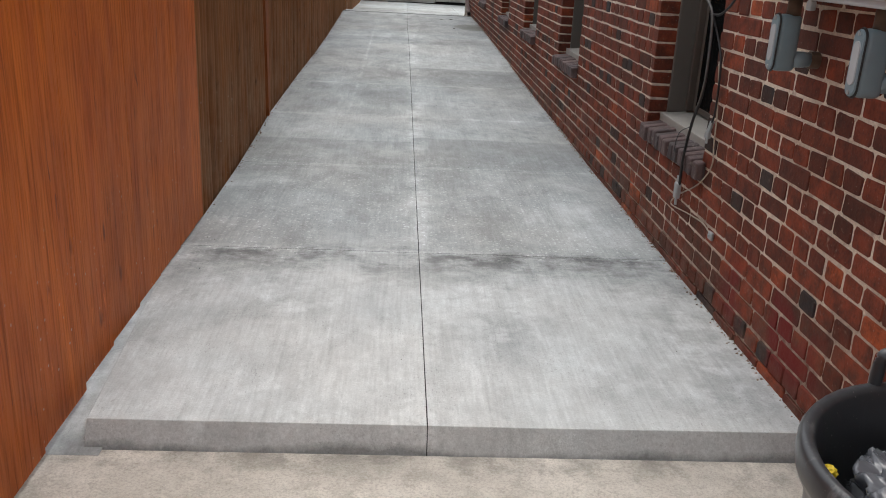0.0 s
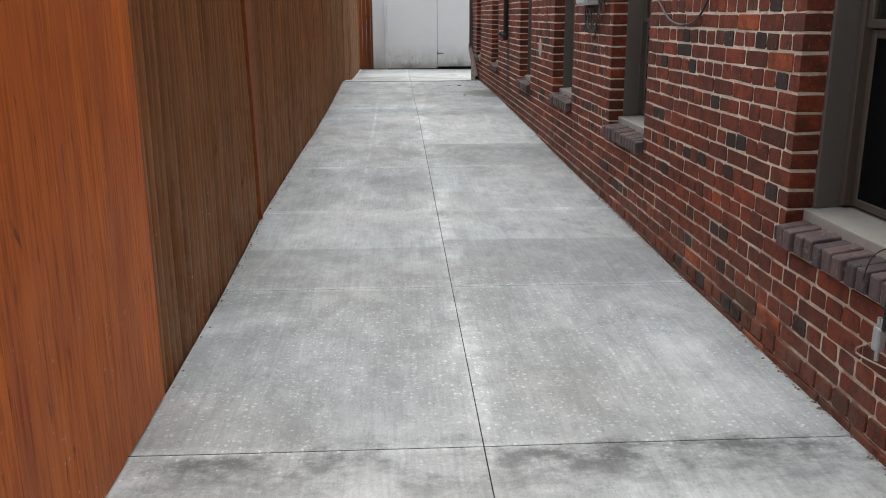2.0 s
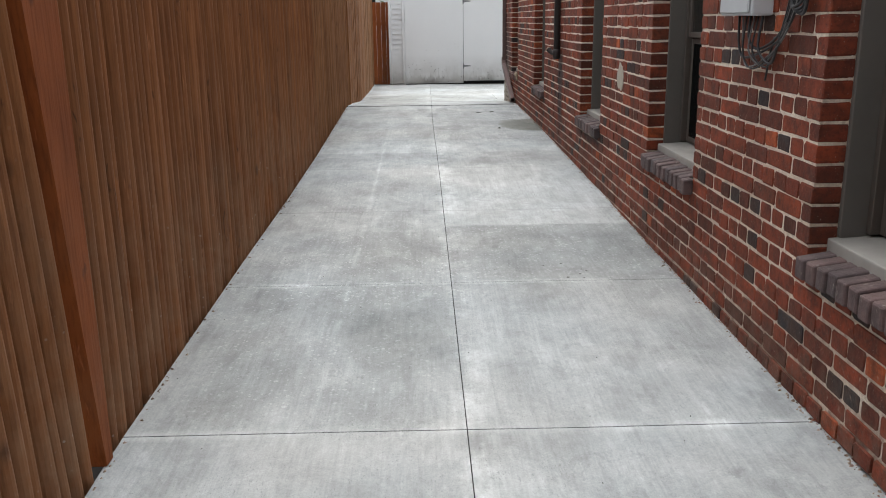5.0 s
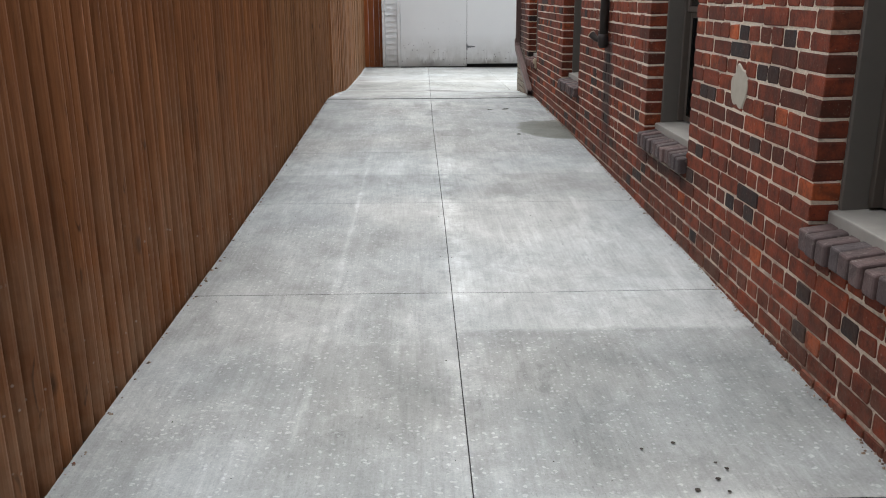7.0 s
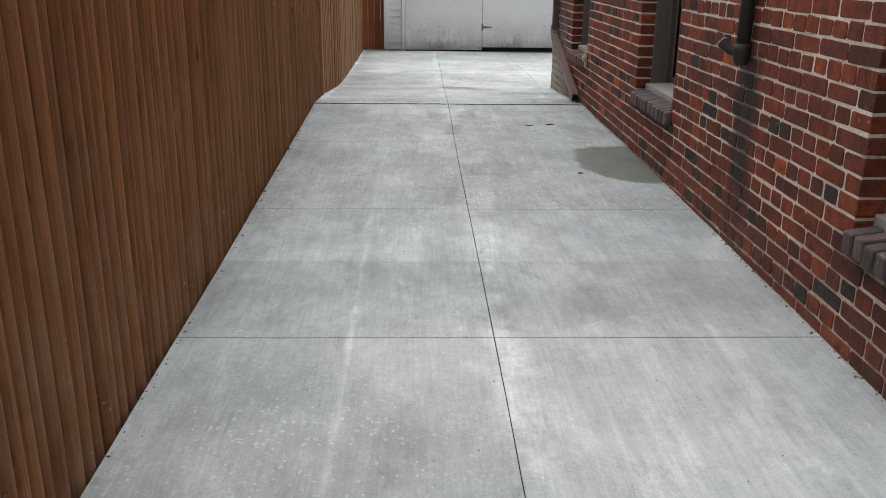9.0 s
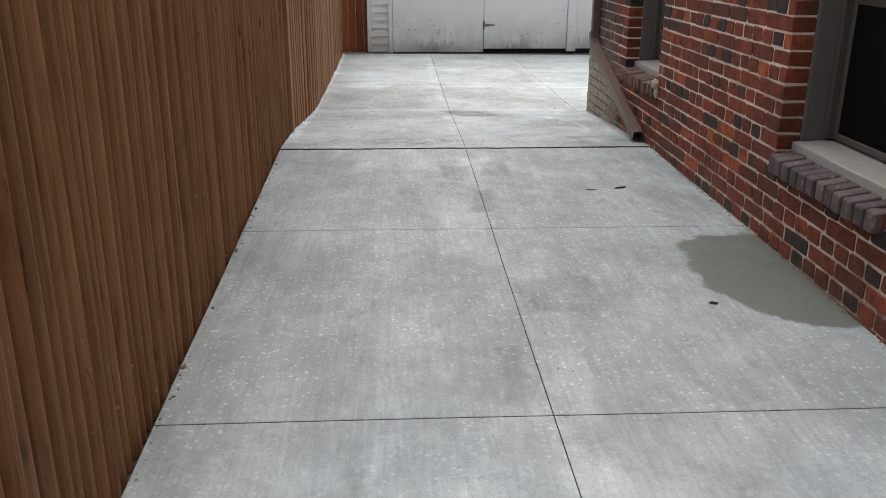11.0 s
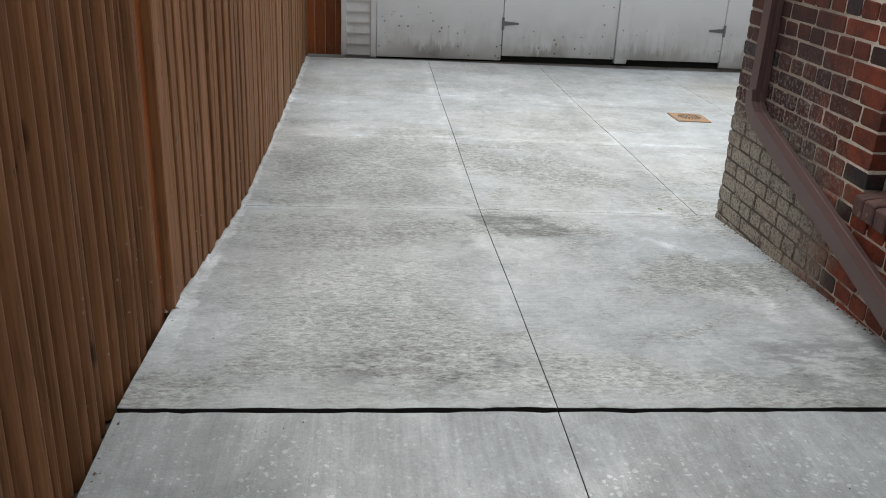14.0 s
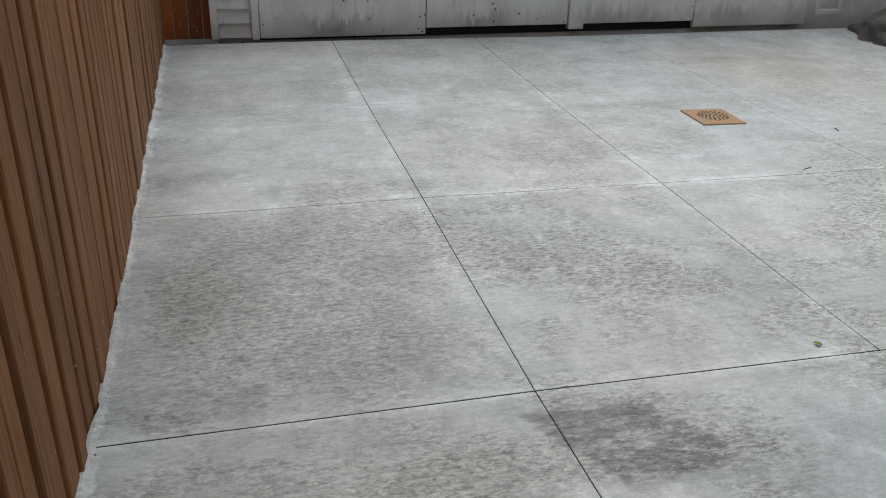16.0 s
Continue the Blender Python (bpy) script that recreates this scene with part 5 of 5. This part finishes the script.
def conduit_body(y):
    """A cast conduit elbow: long body with an oval screwed cover, a hub into the wall and a hub above."""
    c = thing("conduit_fitting", "grey painted cast conduit elbow with an oval cover", "conduit fitting", "conduit fittings")
    bm = B()
    x0, x1, z0, z1 = WX - 0.148, WX - 0.08, 0.998, 1.163
    box(bm, x0, y - 0.026, z0, x1, y + 0.026, z1, 0.016, 4)
    part("body", bm, M_GREYBOX, c, smooth=True)
    def oval(xa, xb, size):
        bm = B()
        n = 28
        ring0, ring1 = [], []
        for i in range(n):
            t = 2 * math.pi * i / n
            yy, zz = size * 0.025 * math.cos(t), size * (0.025 * math.sin(t) + (0.056 if math.sin(t) >= 0 else -0.056))
            ring0.append(bm.verts.new((xa, y + yy * 0.94, (z0 + z1) / 2 + zz * 0.98)))
            ring1.append(bm.verts.new((xb, y + yy, (z0 + z1) / 2 + zz)))
        bm.faces.new(ring0)
        for i in range(n):
            bm.faces.new((ring0[i], ring0[(i + 1) % n], ring1[(i + 1) % n], ring1[i]))
        return bm

    part("gasket", oval(x0 - 0.002, x0 + 0.003, 1.06), M_CABLE, c, "dark rubber gasket")
    cover = part("cover", oval(x0 - 0.006, x0 - 0.0015, 1.0), M_GREYBOX, c)
    part("plate", oval(x0 - 0.0085, x0 - 0.005, 0.66), M_LIGHTBOX, cover, "pale worn raised plate")
    for zz in (z0 + 0.012, z1 - 0.012):
        part("screw", tube(B(), [(x0 - 0.009, y, zz), (x0 - 0.005, y, zz)], 0.006, 10), M_GALV, cover)
    part("hub", tube(B(), [(x1 - 0.006, y, z0 + 0.035), (x1 + 0.03, y, z0 + 0.035), (WX - 0.03, y, z0 + 0.035)], [0.024, 0.024, 0.021], 14), M_GREYBOX, c, smooth=True)
    part("lock_ring", tube(B(), [(WX - 0.032, y, z0 + 0.035), (WX - 0.004, y, z0 + 0.035)], 0.026, 12), M_RUSTPIPE, c, "rusty locknut")
    part("nipple", tube(B(), [(x0 + 0.045, y, z1 - 0.004), (x0 + 0.045, y, 1.2125)], 0.021, 14), M_RUSTPIPE, c, "rusty pipe nipple", True)


M_RUSTPIPE = plain("rusty_pipe", (0.13, 0.09, 0.065), 0.6, 0.3, 0.4, 40)
conduit_body(2.59)
conduit_body(2.09)

# ---------------- cables round the first window ----------------
def cable(name, label, pts, r, material, n=6):
    ob = obj(name, tube(B(), smooth_path(pts, 6), r, n), material, smooth=True)
    return tagged(ob, label, "cable", "house cables")


cable("coaxial_cable", "thick black cable hanging across the window", [(1.205, 3.72, 1.62), (1.205, 3.66, 1.32), (1.2, 3.60, 1.22), (1.2, 3.52, 1.17), (1.205, 3.43, 1.10), (1.21, 3.415, 0.93), (1.21, 3.425, 0.80), (1.20, 3.47, 0.67), (1.198, 3.51, 0.52), (1.20, 3.515, 0.42), (1.205, 3.53, 0.375)], 0.006, M_CABLE, 8)
cable("coaxial_cable", "black cable clipped beside the window", [(1.21, 3.74, 1.62), (1.21, 3.60, 1.24), (1.21, 3.50, 1.15), (1.225, 3.40, 1.036), (1.228, 3.343, 0.968), (1.228, 3.312, 0.888), (1.228, 3.305, 0.75), (1.228, 3.325, 0.70)], 0.0042, M_CABLE, 8)
cable("grey_cable", "grey cable hanging down beside the window", [(1.20, 3.68, 1.62), (1.2, 3.59, 1.235), (1.2, 3.50, 1.165), (1.203, 3.425, 1.107), (1.205, 3.405, 1.0), (1.207, 3.412, 0.85), (1.203, 3.45, 0.72)], 0.004, M_CABLE_GREY, 8)
cable("drop_cable", "black cable sagging from the cabinet to the window", [(1.215, 2.80, 1.46), (1.215, 3.0, 1.40), (1.22, 3.19, 1.244), (1.22, 3.263, 1.166), (1.218, 3.37, 1.112), (1.21, 3.45, 1.105)], 0.005, M_CABLE)
cable("ground_wire", "thin pale wire hanging loose on the bricks", [(1.235, 3.361, 0.935), (1.238, 3.31, 0.75), (1.238, 3.292, 0.622), (1.236, 3.275, 0.537), (1.235, 3.40, 0.43), (1.235, 3.62, 0.325), (1.237, 3.70, 0.262), (1.238, 3.48, 0.285), (1.24, 3.3, 0.30), (1.243, 3.2, 0.285)], 0.003, M_CABLE_PALE)
cable("thin_wire", "thin black wire on the window sill", [(1.205, 3.47, 0.66), (1.19, 3.56, 0.62), (1.195, 3.62, 0.57), (1.205, 3.66, 0.50)], 0.002, M_CABLE)
con = thing("cable_splitter", "small grey cable splitter hanging on wires", "splitter")
part("body", box(B(), 1.188, 3.515, 0.335, 1.212, 3.55, 0.405, 0.006, 2), M_GALV, con)
for yy in (3.523, 3.541):
    part("plug", tube(B(), [(1.2, yy, 0.404), (1.2, yy, 0.432)], 0.006, 8), M_GALV, con)
part("plug", tube(B(), [(1.2, 3.533, 0.306), (1.2, 3.533, 0.336)], 0.006, 8), M_GALV, con)
con = thing("cable_coupler", "small metal cable coupler beside the window", "coupler")
part("body", tube(B(), [(1.23, 3.325, 0.705), (1.23, 3.335, 0.685), (1.23, 3.35, 0.66)], 0.009, 10), M_GALV, con)
part("nut", box(B(), 1.222, 3.338, 0.634, 1.240, 3.372, 0.662, 0.005, 2), M_GALV, con)
part("plug", tube(B(), [(1.232, 3.36, 0.612), (1.232, 3.358, 0.635)], 0.005, 8), M_GALV, con)
con = thing("wire_clip", "small metal wire clip on the bricks", "clip")
part("plate", box(B(), 1.237, 3.17, 0.262, 1.250, 3.21, 0.295, 0.003), M_GALV, con)
part("screw", tube(B(), [(1.231, 3.19, 0.28), (1.238, 3.19, 0.28)], 0.005, 8), M_GALV, con)
cable("loop_cable", "grey cable looping along the bricks", [(1.24, 6.45, 1.50), (1.235, 6.25, 1.43), (1.235, 6.117, 1.378), (1.24, 5.965, 1.313), (1.24, 5.796, 1.234), (1.24, 5.65, 1.206), (1.24, 5.541, 1.201)], 0.005, M_CABLE_GREY)
cable("loop_cable", "black cable looping along the bricks", [(1.24, 5.56, 1.201), (1.24, 5.45, 1.207), (1.24, 5.334, 1.235), (1.24, 5.203, 1.331), (1.24, 5.05, 1.47), (1.24, 4.9, 1.62)], 0.0055, M_CABLE)
cable("loop_cable", "grey cable running level above the loop", [(1.24, 6.3, 1.50), (1.238, 6.1, 1.40), (1.235, 5.95, 1.385), (1.235, 5.82, 1.40), (1.24, 5.6, 1.5)], 0.006, M_CABLE_GREY)

# ---------------- phone box between the second and third windows ----------------
pb = thing("phone_box", "pale grey utility box with a tangle of cables", "utility box")
part("body", box(B(), WX - 0.085, 7.44, 1.315, WX - 0.003, 7.77, 1.68, 0.008, 2), M_LIGHTBOX, pb)
part("door", box(B(), WX - 0.095, 7.455, 1.325, WX - 0.0855, 7.755, 1.67, 0.004), M_LIGHTBOX, pb)
part("latch", box(B(), WX - 0.103, 7.46, 1.47, WX - 0.0955, 7.485, 1.51, 0.003), M_GALV, pb)
part("vent", box(B(), WX - 0.06, 7.432, 1.38, WX - 0.03, 7.4395, 1.42, 0.002), M_GALV, pb)
crng = random.Random(5)
for i in range(7):
    y0 = 7.47 + i * 0.04
    sag = crng.uniform(0.12, 0.2)
    pts = [(1.225, y0, 1.318), (1.23 - crng.uniform(0, 0.03), y0 - 0.02, 1.318 - sag * 0.7), (1.225, y0 - 0.10, 1.318 - sag), (1.22, 7.30, 1.318 - sag * 0.55), (1.215, 7.22 - i * 0.012, 1.36), (1.225, 7.19 - i * 0.01, 1.55)]
    cable("hanging_cable", "thin cable drooping from the grey utility box", pts, 0.0035 if i % 3 else 0.005, (M_CABLE, M_CABLE, M_CABLE_GREY)[i % 3])
for i in range(4):
    c0, r0 = 7.13 + 0.012 * i, 0.075 - 0.006 * i
    pts = [(1.215 + 0.006 * math.sin(3 * t + i), c0 + r0 * math.cos(t), 1.42 + 1.35 * r0 * math.sin(t)) for t in [2 * math.pi * j / 12 for j in range(13)]]
    cable("coiled_cable", "black cable coiled beside the utility box", pts, 0.0055, M_CABLE)
cable("hanging_cable", "loose black cable end below the box", [(1.23, 7.36, 1.24), (1.232, 7.40, 1.17), (1.235, 7.42, 1.12), (1.235, 7.43, 1.085)], 0.004, M_CABLE)

# ---------------- wall marks ----------------
bm = B()
n = 30
prof = [0.095 * (1 + 0.3 * noise.noise((math.cos(2 * math.pi * i / n) * 1.9, math.sin(2 * math.pi * i / n) * 1.3, 4.0))) for i in range(n)]
f0 = [bm.verts.new((WX - 0.008, 9.86 + prof[i] * 0.9 * math.cos(2 * math.pi * i / n), 0.938 + prof[i] * 0.86 * math.sin(2 * math.pi * i / n))) for i in range(n)]
f1 = [bm.verts.new((WX + 0.004, 9.86 + prof[i] * 1.05 * math.cos(2 * math.pi * i / n), 0.938 + prof[i] * 1.0 * math.sin(2 * math.pi * i / n))) for i in range(n)]
bm.faces.new(f0)
for i in range(n):
    bm.faces.new((f0[i], f0[(i + 1) % n], f1[(i + 1) % n], f1[i]))
pt = part("mortar_patch", bm, M_PATCH, wall, "smeared pale mortar patch")
foam = obj("foam_lump", crumple(1.228, 16.03, 0.585, 0.024, 1.5, 5.0, 0.7, 4), M_FOAM, smooth=True)
tagged(foam, "lump of cream sealing foam beside the sill", "foam")
bm = crumple(1.236, 16.02, 0.535, 0.016, 2.2, 6.0, 0.6, 3)
foam2 = obj("foam_drip", bm, M_FOAM, smooth=True)
tagged(foam2, "dried drip of cream sealing foam below", "foam")

# ---------------- cut-off drain pipe ----------------
dp = thing("drain_pipe", "dark iron drain pipe cut off above the ground", "pipe")
part("pipe", tube(B(), [(1.218, 12.39, 2.65), (1.218, 12.39, 1.00)], 0.03, 16), M_IRON, dp, smooth=True)
part("collar", tube(B(), [(1.216, 12.39, 1.035), (1.216, 12.39, 1.01), (1.216, 12.39, 0.965), (1.218, 12.39, 0.945)], [0.032, 0.035, 0.035, 0.026], 16), M_IRON, dp, smooth=True)
bm = tube(B(), [(1.208, 12.40, 0.985), (1.18, 12.43, 1.0), (1.152, 12.46, 1.03)], [0.012, 0.018, 0.025], 14, cap=False)
part("spout", bm, M_IRON, dp, "open spout with a pale rim", True)
bm = tube(B(), [(1.1515, 12.4606, 1.0305), (1.149, 12.464, 1.0335)], [0.0255, 0.027], 14, cap=False)
part("rim", bm, M_CABLE_PALE, dp, "pale scraped rim")
part("strap", box(B(), 1.165, 12.33, 1.55, 1.252, 12.45, 1.575, 0.003), M_IRON, dp)

# ---------------- yard: drain, litter, mound ----------------
dz = height(1.93, 20.33)
dr = thing("floor_drain", "rust-stained square floor drain with a round grate", "drain", at=(1.935, 20.325, dz))
dr.matrix_basis = pose(1.935, 20.325, dz + 0.004, -1.3, 0.57, -2)
part("plate", box(B(), -0.125, -0.14, -0.02, 0.125, 0.14, 0.006, 0.003), M_RUST, dr)
bm = B()
lathe(bm, [(0.0, 0.0095), (0.085, 0.0095), (0.09, 0.0065)], 0, 0, 32)
grate = part("grate", bm, M_RUST, dr)
bm = B()
for r, n in ((0.02, 5), (0.04, 10), (0.06, 15), (0.078, 20)):
    for i in range(n):
        t = 2 * math.pi * (i + 0.5 * (n % 2)) / n
        tube(bm, [(r * math.cos(t), r * math.sin(t), 0.0098), (r * math.cos(t), r * math.sin(t), 0.0106)], 0.0072, 6)
part("hole", bm, M_DARK, grate, "dark holes of the grate")

M_LEAF = plain("green_leaf", (0.14, 0.24, 0.03), 0.6, 0, 0.2, 50)
M_STICK = plain("dark_twig", (0.035, 0.028, 0.022), 0.85, 0, 0.3, 60)


def leaf(x, y, s, turn):
    bm = B()
    n = 7
    l, r = [], []
    for i in range(n):
        t = i / (n - 1)
        w = s * 0.38 * math.sin(math.pi * t) ** 0.8
        l.append(bm.verts.new((-w, s * (t - 0.5), 0.004 + 0.006 * abs(t - 0.5) + w * 0.25)))
        r.append(bm.verts.new((w, s * (t - 0.5), 0.004 + 0.006 * abs(t - 0.5) + w * 0.25)))
    c = [bm.verts.new((0, s * (i / (n - 1) - 0.5), 0.003)) for i in range(n)]
    for i in range(n - 1):
        for a, b in ((l, c), (c, r)):
            try:
                bm.faces.new((a[i], b[i], b[i + 1], a[i + 1]))
            except ValueError:
                pass
    ob = obj("leaf", bm, M_LEAF)
    ob.matrix_basis = pose(x, y, height(x, y) + 0.002, 0, 0, turn)
    tagged(ob, "small fallen green leaf lying on the concrete", "leaf")


leaf(1.0, 18.08, 0.025, 40)


def twig(x, y, length, turn, r=0.006):
    L = length / 2
    pts = [(-L, 0, r), (-L * 0.4, r * 0.8, r * 1.15), (L * 0.3, -r * 0.5, r * 1.3), (L, r, r)]
    ob = obj("twig", tube(B(), smooth_path(pts, 3), [r * (0.6 + 0.4 * math.sin(math.pi * i / 9)) for i in range(10)], 6), M_STICK)
    ob.matrix_basis = pose(x, y, height(x, y), 0, 0, turn)
    tagged(ob, "short dark twig lying on the concrete", "twig", "litter on the drive")


twig(0.83, 15.16, 0.07, 22, 0.005)
twig(0.67, 15.13, 0.06, -8, 0.003)
twig(0.80, 13.66, 0.03, -10, 0.005)
twig(1.94, 19.48, 0.07, 25, 0.0022)
twig(2.48, 20.0, 0.05, 80, 0.003)
grng = random.Random(21)
for (x, y) in ((0.779, 8.50), (0.80, 8.47), (0.76, 8.42), (0.593, 8.58), (0.692, 8.61), (0.77, 8.36), (0.69, 8.37)):
    bm = crumple(0, 0, 0.002, grng.uniform(0.005, 0.009), 0.15, grng.uniform(0, 50), 0.8, 2)
    ob = obj("dirt_crumb", bm, M_STICK)
    ob.matrix_basis = pose(x, y, height(x, y) + 0.003, 0, 0, grng.uniform(0, 360))
    tagged(ob, "flat dark crumb of dirt on the concrete", "dirt", "dirt on the drive")
# crumbs of mortar and dirt along the foot of the wall and of the fence
M_CRUMB = Nodes("mortar_crumbs", 0.95)
M_CRUMB = M_CRUMB.done(M_CRUMB.ramp(M_CRUMB.random(), [(0, (0.10, 0.07, 0.05)), (0.5, (0.26, 0.19, 0.14)), (0.8, (0.40, 0.34, 0.28)), (1, (0.20, 0.07, 0.045))]))
bm = B()
for i in range(1500):
    if i % 4:
        y = grng.uniform(2.2, 17.9)
        x = 1.252 - abs(grng.gauss(0, 0.011)) - (0.006 if y < 9 else 0)
    else:
        y = grng.uniform(4.1, 22.3)
        x = fence_x(y) + 0.05 - 0.03 * (y > 16.7) + abs(grng.gauss(0, 0.009))
    s = grng.uniform(0.002, 0.008)
    zz = height(x, y)
    q = [bm.verts.new((x + s * grng.uniform(0.6, 1.3) * math.cos(t), y + s * grng.uniform(0.6, 1.3) * math.sin(t), zz)) for t in (0.3, 1.8, 3.3, 4.9)]
    top = bm.verts.new((x + s * 0.2, y, zz + s * grng.uniform(0.7, 1.2)))
    for a in range(4):
        bm.faces.new((q[a], q[(a + 1) % 4], top))
crumbs = obj("mortar_crumbs", bm, M_CRUMB)
tagged(crumbs, "crumbs of mortar and dirt along the foot of the walls", "rubble", kind="stuff")
# specks of grit over the whole drive
bm = B()
for i in range(170):
    y = grng.uniform(2.2, 22.0)
    x = grng.uniform(-0.95, 1.2) if y < 17.8 else grng.uniform(-0.95, 4.0)
    s = grng.uniform(0.0013, 0.0034)
    zz = height(x, y) + 0.003
    vs = [bm.verts.new((x + s * math.cos(t + s * 900) * grng.uniform(0.6, 1.3), y + s * math.sin(t + s * 900) * grng.uniform(0.6, 1.3), zz)) for t in (0, 1.57, 3.14, 4.71)]
    top = bm.verts.new((x, y, zz + s))
    for a in range(4):
        bm.faces.new((vs[a], vs[(a + 1) % 4], top))
grit = obj("grit", bm, M_STICK)
tagged(grit, "dark specks of grit scattered over the concrete", "grit", kind="stuff")

bm = B()
bmesh.ops.create_icosphere(bm, subdivisions=5, radius=1.0)
for v in bm.verts:
    d = v.co.normalized()
    k = 1 + 0.18 * noise.fractal(d * 2.2 + Vector((9, 0, 0)), 0.8, 2.1, 4)
    v.co = Vector((4.78 + d.x * 0.66 * k, 21.95 + d.y * 0.50 * k, max(-0.07, height(4, 22) - 0.05 + d.z * 0.30 * k)))
mound = obj("dirt_mound", bm, M_MOUND, smooth=True)
tagged(mound, "low grey-brown heap of dirt beside the garage", "dirt heap")
br = thing("wall_vent", "small white vent frame low on the garage", "vent")
part("frame", box(B(), 4.06, GY - 0.028, 0.10, 4.30, GY - 0.002, 0.135, 0.003), M_SIDING, br)
for xx in (4.06, 4.272):
    part("side", box(B(), xx, GY - 0.028, 0.1355, xx + 0.028, GY - 0.002, 0.25, 0.003), M_SIDING, br)

yw = obj("wall_yard", box(B(), 6.02, 18.0, -0.3, 6.2, 22.56, 1.9), M_MORTAR)
tagged(yw, "plain rendered wall closing the yard", "wall", kind="structure")

# unseen wall, added to cut low skylight from the street end
wst = obj("wall_sky_block", box(B(), -14.0, -9.4, -0.3, 14.0, -9.0, 2.4), M_MORTAR)
tagged(wst, "plain unseen wall added across the street to block low sky", "wall", kind="structure")

# ---------------- beyond the fences ----------------
nb = thing("neighbor_house", "white sided house far behind the garage", "house")
part("wall", box(B(), -9.0, 31.0, -0.1, -0.2, 38.0, 5.5), M_SIDING, nb)
bm = B()
vs = [bm.verts.new(p) for p in ((-9.4, 30.6, 5.4), (0.2, 30.6, 5.4), (0.2, 38.4, 5.4), (-9.4, 38.4, 5.4), (-9.4, 34.5, 8.0), (0.2, 34.5, 8.0))]
for f in ((0, 1, 5, 4), (2, 3, 4, 5), (1, 2, 5), (3, 0, 4), (3, 2, 1, 0)):
    bm.faces.new([vs[i] for i in f])
part("roof", bm, M_IRON, nb, "dark shingle roof")
for k in range(3):
    wx = -7.5 + 2.6 * k
    wv = part("window", box(B(), wx, 30.96, 1.2, wx + 1.0, 30.999, 2.7, 0.01), M_SIDING, nb)
    part("pane", box(B(), wx + 0.1, 30.945, 1.3, wx + 0.9, 30.959, 2.6), M_DARK, wv)


def tree(x, y, hgt, seed):
    r = random.Random(seed)
    t = thing("tree", "leafy tree with a grey trunk behind the fence", "tree")
    bm = tube(B(), [(x, y, -0.1), (x + 0.05, y, hgt * 0.3), (x - 0.05, y + 0.05, hgt * 0.6), (x, y, hgt * 0.85)], [0.16, 0.12, 0.08, 0.03], 10)
    tips = []
    for i in range(11):
        a, z0 = r.uniform(0, 6.28), hgt * r.uniform(0.35, 0.75)
        L = hgt * r.uniform(0.2, 0.36)
        e = (x + L * math.cos(a), y + L * math.sin(a), z0 + L * r.uniform(0.4, 0.9))
        tube(bm, [(x, y, z0), ((x + e[0]) / 2, (y + e[1]) / 2, (z0 + e[2]) / 2 + 0.1), e], [0.05, 0.03, 0.012], 6)
        tips.append(e)
    part("trunk", bm, M_STICK, t)
    bm = B()
    for e in tips:
        for j in range(150):
            c = Vector(e) + Vector((r.gauss(0, 0.45), r.gauss(0, 0.45), r.gauss(0, 0.36)))
            u = Vector((r.uniform(-1, 1), r.uniform(-1, 1), r.uniform(-1, 1))).normalized() * r.uniform(0.05, 0.1)
            w = u.cross(Vector((r.uniform(-1, 1), r.uniform(-1, 1), r.uniform(-1, 1)))).normalized() * 0.035
            bm.faces.new([bm.verts.new(c + q) for q in (-u, w, u, -w)])
    part("crown", bm, M_FOLIAGE, t)


tree(-1.9, 26.5, 5.0, 3)

# last: the bricks nearest to the start of the walk, one by one
for s, e, z0, z1, out, burnt in near:
    v, q = brick_shape(s, e, z0, z1, out)
    me = bpy.data.meshes.new("brick")
    me.from_pydata(v, [], q)
    me.materials.append(M_BRICK_DARK if burnt else M_BRICK)
    ob = new("brick", me)
    ob.parent = wall
